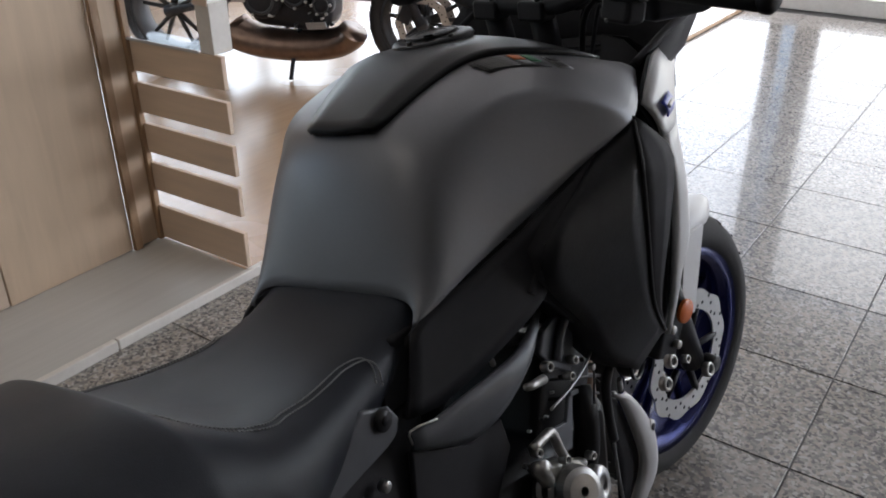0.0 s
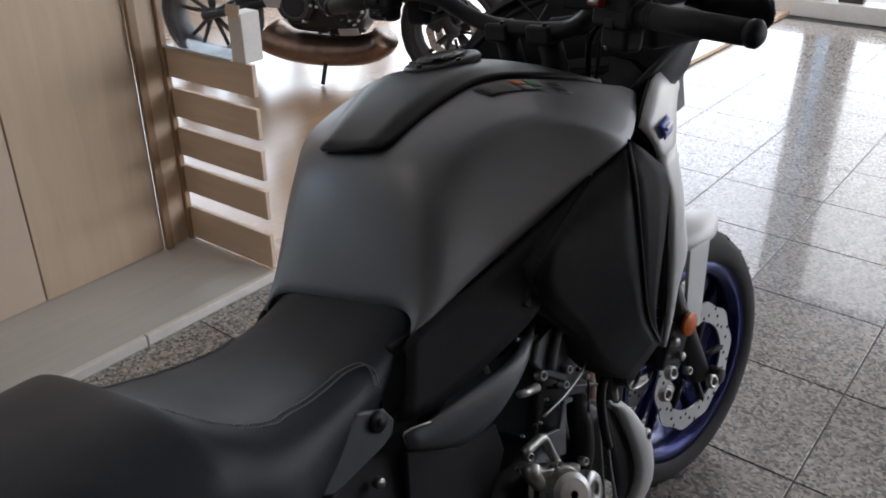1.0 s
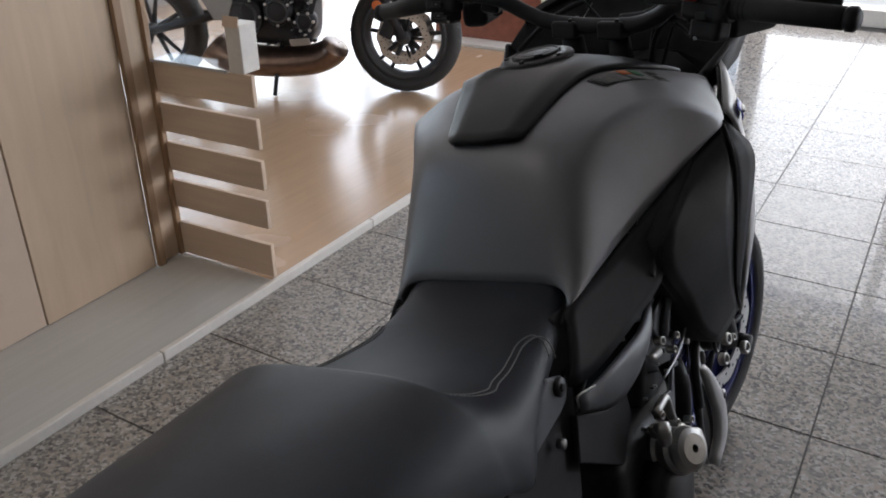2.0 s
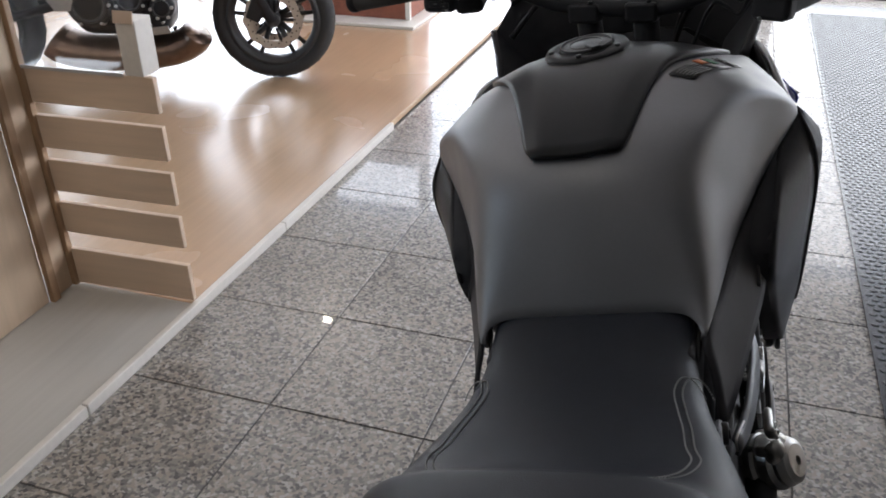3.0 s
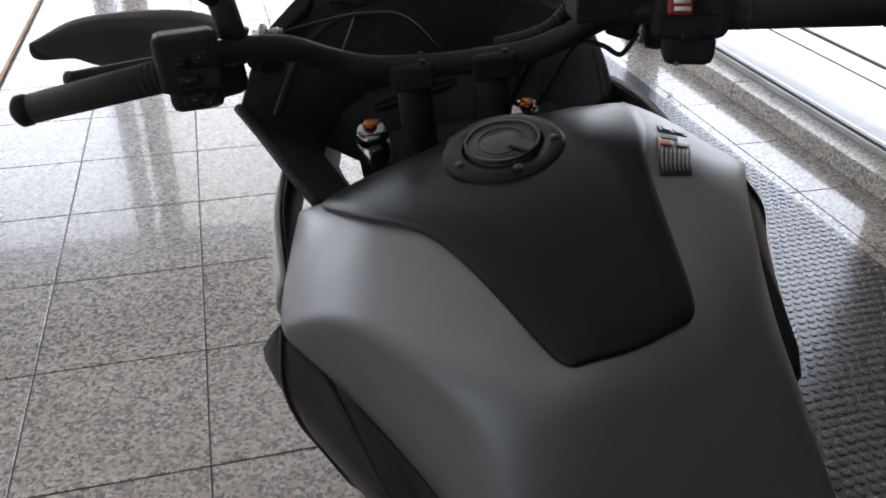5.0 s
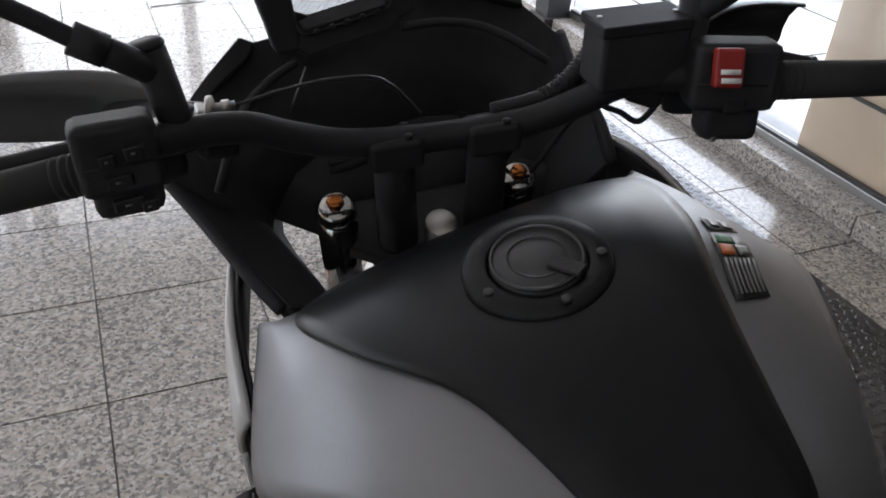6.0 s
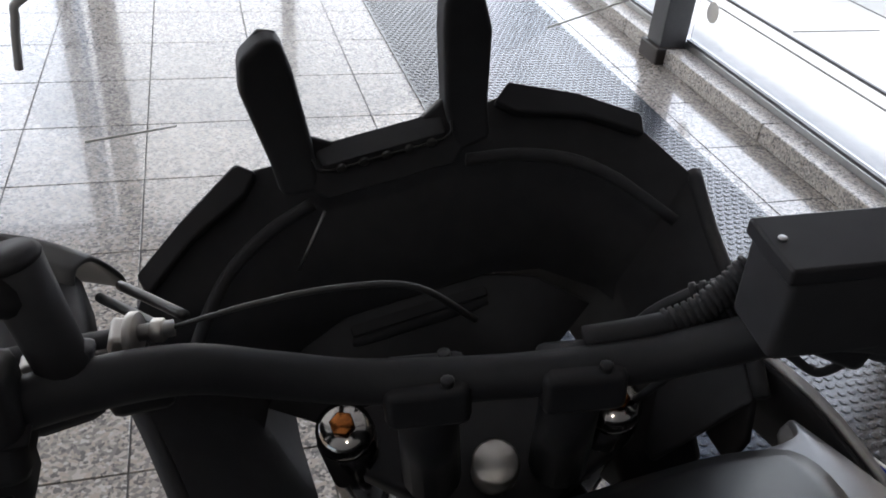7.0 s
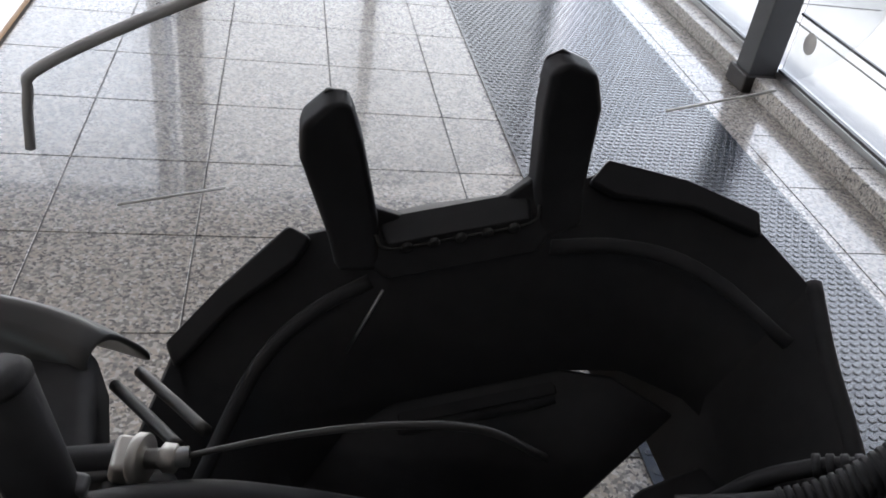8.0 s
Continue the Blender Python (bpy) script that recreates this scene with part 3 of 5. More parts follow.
# seat
SEAT_ROWS = [
    [(0, .606, .850), (.056, .606, .850), (.100, .604, .846), (.120, .598, .828), (.116, .594, .775)],
    [(0, .580, .851), (.056, .580, .851), (.102, .578, .848), (.121, .574, .830), (.114, .570, .775)],
    [(0, .545, .838), (.056, .545, .838), (.102, .543, .834), (.123, .538, .806), (.108, .536, .764)],
    [(0, .470, .818), (.065, .470, .820), (.112, .470, .819), (.136, .466, .790), (.118, .463, .752)],
    [(0, .390, .822), (.085, .390, .827), (.138, .390, .826), (.160, .386, .794), (.140, .383, .750)],
    [(0, .325, .836), (.095, .325, .842), (.150, .325, .838), (.174, .322, .804), (.178, .318, .743)],
    [(0, .292, .858), (.095, .292, .862), (.150, .290, .856), (.174, .288, .822), (.178, .284, .758)],
    [(0, .264, .893), (.095, .264, .893), (.146, .266, .876), (.172, .266, .838), (.178, .266, .773)],
    [(0, .253, .907), (.093, .253, .907), (.144, .254, .884), (.173, .254, .846), (.180, .254, .78)],
    [(0, .246, .910), (.090, .246, .910), (.143, .246, .886), (.174, .245, .848), (.180, .245, .79)],
    [(0, .080, .919), (.046, .080, .918), (.140, .080, .893), (.176, .080, .868), (.182, .080, .82)],
    [(0, -.120, .942), (.040, -.120, .940), (.100, -.120, .922), (.120, -.120, .889), (.125, -.120, .84)],
    [(0, -.150, .912), (.040, -.150, .907), (.085, -.150, .897), (.100, -.145, .870), (.105, -.14, .84)],
]
seat = part("seat", skin(SEAT_ROWS, True), VINYL, bike, "black vinyl stepped seat with grey stitching", subsurf=2, thick=0.004)
STITCH = [(.128, .480), (.117, .490), (.105, .486), (.099, .462), (.104, .430), (.110, .400), (.114, .368), (.120, .345), (.112, .320), (.095, .300), (.070, .288), (0, .280)]
path = catmull([(x, y, 0) for x, y in STITCH], 8)
path = path + [Vector((-p.x, p.y, 0)) for p in reversed(path[:-1])]
bpy.context.view_layer.update()
cover = seat.evaluated_get(bpy.context.evaluated_depsgraph_get())
run = []
for p in path:
    ok, at, nrm, face = cover.ray_cast(Vector((p.x, p.y, 1.3)), Vector((0, 0, -1)))
    if ok:
        run.append(at + nrm * .0006)
for a, b in zip(run, run[1:]):
    for d in (0, .008):
        out = Vector((0, -d, 0)) if abs(a.x) < .07 else Vector((math.copysign(d, a.x), 0, -.15 * d))
        part("stitch", tube([a + out, a.lerp(b, .68) + out], .0010, 5, curved=False), THREAD, seat)

part("seat_base", block((.236, .12, .10), (0, .585, .772)), BLACK, bike, bevel=.006)

# side covers, frame plates, tail
TANK_EDGE = [(.252, .900, .947), (.228, .850, .924), (.205, .808, .902), (.178, .748, .874), (.160, .692, .857), (.146, .640, .844)]
SHROUD_EDGE = [(.252, .902, .947), (.268, .876, .905), (.268, .874, .850), (.260, .888, .790), (.246, .915, .690), (.238, .960, .622)]
for s in (1, -1):
    edge = [(s * x, y, z) for x, y, z in SHROUD_EDGE]
    inner = [(s * x, y, z) for x, y, z in [(0.224, 0.847, 0.922), (0.213, 0.767, 0.878), (0.204, 0.717, 0.840), (0.200, 0.727, 0.788), (0.202, 0.794, 0.712), (0.208, 0.836, 0.640), (0.216, 0.904, 0.584)]]
    part("side_cover", ribbon(edge, inner, 18, 7, 0, (s, 0, 0)), ENGINE, bike, "black flared side cover", thick=.006)
    rim = [(s * (x - .003), y, z - .004) for x, y, z in TANK_EDGE[1:]] + [(s * .130, .590, .834), (s * .124, .548, .818)]
    low = [(s * x, y, z) for x, y, z in [(0.205, 0.834, 0.832), (0.196, 0.756, 0.807), (0.186, 0.711, 0.777), (0.170, 0.648, 0.756), (0.156, 0.591, 0.742), (0.144, 0.539, 0.736), (0.136, 0.499, 0.745)]]
    part("under_tank_cover", ribbon(rim, low, 18, 7, .003, (s, 0, 0)), SATIN, bike, "satin black panel under the tank", thick=.006)
    part("cover_return", ribbon([(x - s * .002, y, z) for x, y, z in inner], [(x - s * .045, y + .004, z - .004) for x, y, z in inner], 14, 3), BLACK, bike, "black inner return of the side cover", thick=.004)
    part("cover_backing", plate([(s * .184, y, z) for y, z in ((.700, .800), (.740, .765), (.790, .715), (.860, .660), (.930, .640), (.940, .800), (.900, .900), (.830, .890), (.750, .850))], -s * .006), BLACK, bike, "black panel behind the covers", bevel=.002)
    part("seat_side_plate", plate([(s * .119, y, z) for y, z in ((.490, .750), (.640, .740), (.660, .830), (.600, .822), (.560, .812), (.500, .790))], s * .006), BLACK, bike, "black plate beside the seat front", bevel=.002)
    # Solid dark strip that draws the gap's shade below the tank edge.
    part("gap_shade_strip", ribbon([(x - s * .006, y, z - .006) for x, y, z in rim], [(x - s * .003, y - .006, z - .016) for x, y, z in rim], 18, 3), RUBBER, bike, "dark strip standing in for the shaded gap under the tank edge", thick=.003)
    upper = [(s * x, y, z) for x, y, z in [(0.158, 0.758, 0.749), (0.172, 0.677, 0.736), (0.172, 0.619, 0.736), (0.168, 0.561, 0.738), (0.160, 0.522, 0.736), (0.152, 0.486, 0.742)]]
    lower = [(s * x, y, z) for x, y, z in [(0.158, 0.763, 0.743), (0.178, 0.705, 0.720), (0.180, 0.660, 0.700), (0.174, 0.615, 0.682), (0.164, 0.562, 0.680), (0.154, 0.483, 0.720)]]
    if s > 0:
        part("frame_cover", ribbon(upper, lower, 16, 6, .004, (s, 0, 0)), FRAMEGREY, bike, "dark blue-grey lower frame cover", thick=.005)
        part("cover_edge", tube([(x + s * .001, y, z) for x, y, z in upper[4:]] + [(upper[5][0] + s * .001, upper[5][1] - .001, upper[5][2] - .016)], .0014, 6, 3), ALLOY, bike, "bright cover corner")
        part("heel_guard", plate([(s * x, y, z) for x, y, z in [(0.146, 0.489, 0.712), (0.146, 0.583, 0.659), (0.146, 0.655, 0.648), (0.146, 0.664, 0.602), (0.146, 0.611, 0.548), (0.146, 0.476, 0.651)]], -s * .008), SATIN, bike, "flat black heel guard", bevel=.003)
FRAME_PLATE = [(0.142, 0.408, 0.781), (0.142, 0.365, 0.776), (0.142, 0.333, 0.771), (0.142, 0.341, 0.753), (0.142, 0.380, 0.730), (0.142, 0.416, 0.733), (0.142, 0.442, 0.735), (0.142, 0.464, 0.737), (0.142, 0.481, 0.742), (0.142, 0.488, 0.756), (0.142, 0.477, 0.775), (0.142, 0.438, 0.794)]
for s, o in zip((1, -1), both(FRAME_PLATE)):
    p = part("frame_plate", plate(o, s * 0.008), FRAMEGREY, bike, "dark grey frame side plate", bevel=.004)
    part("bolt", drum(.012, .007, (s * .144, 0.460, 0.770), (1, 0, 0), 16), ENGINE, p)
    part("bolt", drum(.0055, .009, (s * .145, 0.460, 0.770), (1, 0, 0), 6), SATIN, p)
    part("bolt", drum(.0065, .010, (s * .144, 0.440, 0.705), (1, 0, 0), 12), STEEL, p)
    part("side_panel", plate([(s * x, y, z) for x, y, z in [(.122, .55, .75), (.136, .38, .725), (.160, .25, .75), (.155, .0, .81), (.12, -.15, .83), (.11, -.16, .79), (.15, .05, .71), (.145, .35, .60), (.13, .5, .58)]], s * .02), BLACK, bike, "black tail side panel", bevel=.004)
part("tail_light", block((.12, .05, .04), (0, -.2, .86)), RED, bike, bevel=.01)
part("rear_fender", skin([[(0, -.17, .84), (.07, -.17, .84)], [(0, -.27, .74), (.07, -.27, .73)], [(0, -.34, .6), (.07, -.34, .59)]], True), BLACK, bike, thick=.006)

# front flank panels
FLANK_TOP = [(.240, .972, .952), (.226, 1.050, .988), (.208, 1.120, .994), (.188, 1.205, .980), (.178, 1.255, .960)]
FLANK_LOW = [(.256, .988, .900), (.250, 1.040, .886), (.236, 1.092, .893), (.206, 1.175, .915), (.182, 1.235, .930)]
FLANK_OUT = [(.236, 1.092, .893), (.252, 1.064, .829), (.254, 1.059, .770), (.252, 1.057, .726), (.246, 1.028, .684), (.240, 1.013, .645), (.234, .986, .602)]
FLANK_IN = [(.256, .988, .900), (.262, .997, .835), (.258, .991, .771), (.250, .992, .710), (.242, .991, .656), (.234, .975, .606)]
SHROUD_LIP = [(.253, .902, .953), (.270, .925, .925), (.284, .942, .889), (.276, .938, .818), (.252, .930, .690), (.238, .965, .618)]
for s in (1, -1):
    f = part("flank_panel", ribbon([(s * x, y, z) for x, y, z in FLANK_OUT], [(s * x, y, z) for x, y, z in FLANK_IN], 18, 5, .004, (s, 0, 0)), SILVER, bike, "light grey front flank panel with a blue badge", thick=.006)
    part("flank_crest", ribbon([(s * x, y, z) for x, y, z in FLANK_TOP], [(s * x, y, z) for x, y, z in FLANK_LOW], 14, 6, .006, (s, 0, 0)), SILVER, f, thick=.006)
    part("flank_liner", ribbon([(s * (x - .008), y, z) for x, y, z in FLANK_OUT], [(s * (x - .008), y - .004, z) for x, y, z in FLANK_IN], 18, 3), BLACK, f, "black inner liner", thick=.004)
    part("crest_liner", ribbon([(s * (x - .008), y, z - .002) for x, y, z in FLANK_TOP], [(s * (x - .008), y, z) for x, y, z in FLANK_LOW], 14, 3), BLACK, f, "black inner liner", thick=.004)
    if s > 0:
        part("badge", ribbon([(.2530, 1.000, .944), (.2425, 1.055, .946)], [(.2580, 1.004, .922), (.2475, 1.055, .920)], 6, 4, .004, (1, 0, 0)), BLUE, f, "blue badge without readable lettering", thick=.002)
        part("badge_bar", ribbon([(.2572, 1.008, .938), (.2474, 1.050, .938)], [(.2590, 1.010, .932), (.2490, 1.050, .931)], 6, 3, .004, (1, 0, 0)), WHITE, f, "white stripe of the badge", thick=.002)
RADI = [(.215, 1.03, .97), (.235, 1.03, .93), (.240, 1.015, .84), (.222, .99, .67), (.20, .95, .64), (.19, .90, .66), (.21, .90, .93)]
for s, o in zip((1, -1), both(RADI)):
    part("inner_cover", plate([(x * .93, y, z) for x, y, z in o], s * 0.01), BLACK, bike, bevel=.003)
    part("shroud_lip", ribbon([(s * x, y, z) for x, y, z in SHROUD_EDGE], [(s * x, y, z) for x, y, z in SHROUD_LIP], 18, 4), BLACK, bike, "black outer lip of the side cover", thick=.005)
    part("shroud_edge", tube([(s * (x + .001), y, z) for x, y, z in SHROUD_EDGE], .0022, 6), CAPGREY, bike, "thin grey shroud edge")
    part("scoop_bracket", tube([(s * .240, .955, .885), (s * .250, .950, .850), (s * .246, .955, .800), (s * .250, .945, .760)], .009, 8), ALLOY, bike, "cast alloy bracket in the scoop")
part("radiator", block((.32, .035, .24), (0, 1.07, .72), (12, 0, 0)), ENGINE, bike, "black radiator core", bevel=.006)

def wider(bm):
    """The throttle side of the cowl reaches a little further out and forward."""
    for v in bm.verts:
        k = max(0, min(1, (v.co.x - .06) / .10))
        v.co += Vector((.016 * k, .014 * k, .004 * k))
    return bm


for s in (1, -1):
    part("cowl_trim", wider(tube([(s * .176, 1.056, .980), (s * .190, 1.095, .998), (s * .200, 1.135, 1.012), (s * .212, 1.185, 1.026), (s * .227, 1.235, 1.045)], .0065, 10)), BLACK, bike, "dark grey cowl edge trim")

# cockpit cowl
RIM_A = [(0, 1.320, 1.120), (.060, 1.318, 1.121), (.106, 1.310, 1.126), (.152, 1.288, 1.106), (.192, 1.265, 1.085), (.226, 1.235, 1.043), (.198, 1.130, 1.009), (.172, 1.055, .977)]
RIM_B = [(0, 1.265, 1.000), (.060, 1.265, 1.000), (.100, 1.255, .990), (.140, 1.235, .960), (.160, 1.195, .940), (.160, 1.160, .928), (.156, 1.100, .926), (.150, 1.045, .935)]
NOSE = [(0, 1.46, 1.03), (.060, 1.455, 1.03), (.110, 1.43, 1.02), (.145, 1.36, 1.0), (.155, 1.30, .985), (.160, 1.25, .97), (.145, 1.16, .955), (.135, 1.07, .945)]
NOSE_LOW = [(0, 1.50, .86), (.06, 1.49, .86), (.10, 1.45, .86), (.12, 1.36, .87), (.13, 1.31, .88), (.13, 1.25, .89), (.125, 1.17, .90), (.12, 1.09, .91)]
MID = [tuple(Vector(a) * .5 + Vector(b) * .5 + Vector((.006, 0, -.012))) if a[0] else (0, (a[1] + b[1]) / 2, (a[2] + b[2]) / 2 - .012) for a, b in zip(RIM_A, RIM_B)]
part("cockpit_cowl", wider(skin([RIM_B, MID, RIM_A], True)), BLACK, bike, "black inner cockpit panel", thick=.006)
part("nose_fairing", wider(skin([RIM_A, NOSE, NOSE_LOW], True)), BLACK, bike, "black nose fairing", thick=.006, bevel=.003)
part("headlight", drum(.05, .04, (0, 1.49, .93), (0, 1, .1), 24), SCREEN, bike)
for s in (1, -1):
    part("cowl_wing", wider(plate([(s * x, y, z) for x, y, z in [(.0925, 1.306, 1.122), (.106, 1.312, 1.131), (.152, 1.292, 1.110), (.194, 1.268, 1.089), (.190, 1.255, 1.078), (.150, 1.278, 1.098), (.105, 1.296, 1.112)]], s * .012)), SATIN, bike, "black cowl rim", bevel=.003)
    part("cowl_rib", wider(tube([(s * .060, 1.270, 1.108), (s * .10, 1.262, 1.098), (s * .14, 1.24, 1.08), (s * .185, 1.19, 1.04)], .005, 8)), BLACK, bike)
part("gauge", block((.13, .03, .075), (0, 1.285, .995), (-38, 0, 0)), BLACK, bike, "black instrument panel, switched off", bevel=.008)
part("gauge_glass", block((.118, .004, .062), (0, 1.2735, 1.0080), (-38, 0, 0)), SATIN, bike, bevel=.002)

# screen bracket with two prongs and a clear screen
bracket = part("screen_bracket", plate([(-.052, 1.290, 1.155), (-.030, 1.292, 1.140), (.030, 1.292, 1.140), (.052, 1.290, 1.155), (.075, 1.285, 1.135), (.050, 1.275, 1.108), (-.050, 1.275, 1.108), (-.075, 1.285, 1.135)], .016), BLACK, bike, "black screen bracket", bevel=.003)
part("bracket_ledge", plate([(-.050, 1.283, 1.141), (.050, 1.283, 1.141), (.046, 1.263, 1.134), (-.046, 1.263, 1.134)], .008), BLACK, bracket, bevel=.003)
part("ledge_lip", tube([(-.052, 1.266, 1.146), (-.045, 1.2625, 1.1365), (0, 1.2622, 1.1358), (.045, 1.2625, 1.1365), (.052, 1.266, 1.146)], .0010, 6), CAPGREY, bracket)
for k in range(5):
    part("notch", drum(.0036, .008, (-.034 + .017 * k, 1.2632, 1.1366), (0, 1, .3), 10), CAPGREY, bracket)
for s in (1, -1):
    prong = part("prong", plate([(s * x + (.05 * (z - 1.12) if s < 0 else 0), y, z) for x, y, z in [(.080, 1.285, 1.125), (.082, 1.288, 1.150), (.091, 1.285, 1.208), (.087, 1.280, 1.232), (.070, 1.277, 1.244), (.058, 1.278, 1.240), (.054, 1.281, 1.215), (.050, 1.290, 1.155), (.052, 1.285, 1.120)]], s * -.022), BLACK, bracket, bevel=.005)
    part("prong_cap", plate([(s * x + (.006 if s < 0 else 0), y, z) for x, y, z in [(.089, 1.281, 1.219), (.086, 1.278, 1.233), (.070, 1.275, 1.2445), (.059, 1.276, 1.2405), (.056, 1.279, 1.226)]], s * -.004), GREY_SATIN, prong, bevel=.002)
SCR = [
    [(0, 1.370, 1.085), (.060, 1.352, 1.110), (.100, 1.300, 1.150), (.122, 1.268, 1.176), (.168, 1.236, 1.196)],
    [(0, 1.325, 1.140), (.060, 1.310, 1.150), (.110, 1.268, 1.190), (.140, 1.235, 1.215), (.186, 1.200, 1.228)],
    [(0, 1.265, 1.220), (.060, 1.258, 1.225), (.110, 1.232, 1.236), (.150, 1.180, 1.262), (.178, 1.146, 1.280)],
    [(0, 1.215, 1.290), (.060, 1.208, 1.292), (.110, 1.188, 1.296), (.150, 1.152, 1.303), (.169, 1.141, 1.303)],
    [(0, 1.160, 1.342), (.050, 1.155, 1.336), (.098, 1.145, 1.325), (.136, 1.141, 1.319), (.160, 1.140, 1.3125)],
]
SCR = [[(x * (.985 if j > 1 and k == 4 else 1.08), y, z + .020) for k, (x, y, z) in enumerate(r)] for j, r in enumerate(SCR)]
screen = part("windscreen", skin(SCR, True), SCREEN, bike, "clear plastic windscreen", subsurf=2, thick=.0014)
screen.visible_shadow = False
for low, side in zip(both([SCR[0][3], SCR[0][4]]), both([SCR[2][4], SCR[3][4], SCR[4][4], SCR[4][2], SCR[4][0]])):
    part("screen_edge", tube(low, .0008, 6, 5), WHITE, screen, "bright polished screen edge")
    part("screen_edge", tube(side, .0021, 6, 5), GREYTEXT, screen, "grey rounded screen edge")

part("gauge_trim", tube([(-.084, 1.258, 1.062), (-.053, 1.268, 1.100)], .0011, 6, curved=False), STEEL, bike, "thin bright gauge trim")
# black trough under the instruments
TROUGH = [RIM_B[:4], [(x * .40, y - .01, z - .08) for x, y, z in RIM_B[:4]], [(x * .15, y - .03, .80) for x, y, z in RIM_B[:4]]]
part("dash_cover", skin(TROUGH, True), BLACK, bike, "black trough under the instruments", thick=.005)
part("wiring_cover", block((.075, .075, .10), (.135, 1.150, .905), (-20, 0, 10)), BLACK, bike, bevel=.012)

# ---- steered parts: forks, wheel, bars ----
yoke = part("top_yoke", steered(plate([(-.116, 1.168, .957), (-.07, 1.182, .963), (.07, 1.182, .963), (.116, 1.168, .957), (.110, 1.136, .944), (.04, 1.096, .928), (-.04, 1.096, .928), (-.110, 1.136, .944)], -.026)), SATIN, bike, "black top yoke", bevel=.006)
part("stem_nut", steered(drum(.017, .03, (0, 1.11, .955), RAKE, 20)), ALLOY, yoke)
for s in (1, -1):
    top = Vector((s * .095 - .008, 1.130, .982))
    leg = part("fork_leg", steered(tube([top - RAKE * .005, top - RAKE * .42], .0215, 20, curved=False)), FORK_TUBE, bike, "chromed fork tube")
    part("fork_cap", steered(drum(.020, .022, top + RAKE * .006, RAKE, 24, edge=.005)), FORK_TUBE, leg)
    part("adjuster", steered(drum(.009, .012, top + RAKE * .020, RAKE, 6)), COPPER, leg, "bronze fork cap screw")
    part("fork_slider", steered(tube([top - RAKE * .40, top - RAKE * .745], (.028, .025), 20, curved=False)), ENGINE, leg, "black lower fork leg")
    part("caliper", steered(block((.045, .07, .10), top - RAKE * .61 + Vector((0, -.055, 0)), (-25, 0, 0))), ENGINE, leg, bevel=.008)
    for q in (0, .045):
        part("caliper_bolt", steered(drum(.009, .012, top - RAKE * (.585 + q) + Vector((s * .03, -.06, 0)), (1, 0, 0), 12)), ALLOY, leg)
    part("reflector", steered(drum(.024, .008, top - RAKE * .56 + Vector((s * .034, -.01, 0)), (1, 0, 0), 20)), AMBER, leg, "round amber reflector")
    part("axle_end", steered(drum(.018, .03, (s * .118, 1.452, .302), (1, 0, 0), 16)), ENGINE, leg)
AX = (0, 1.452, .302)


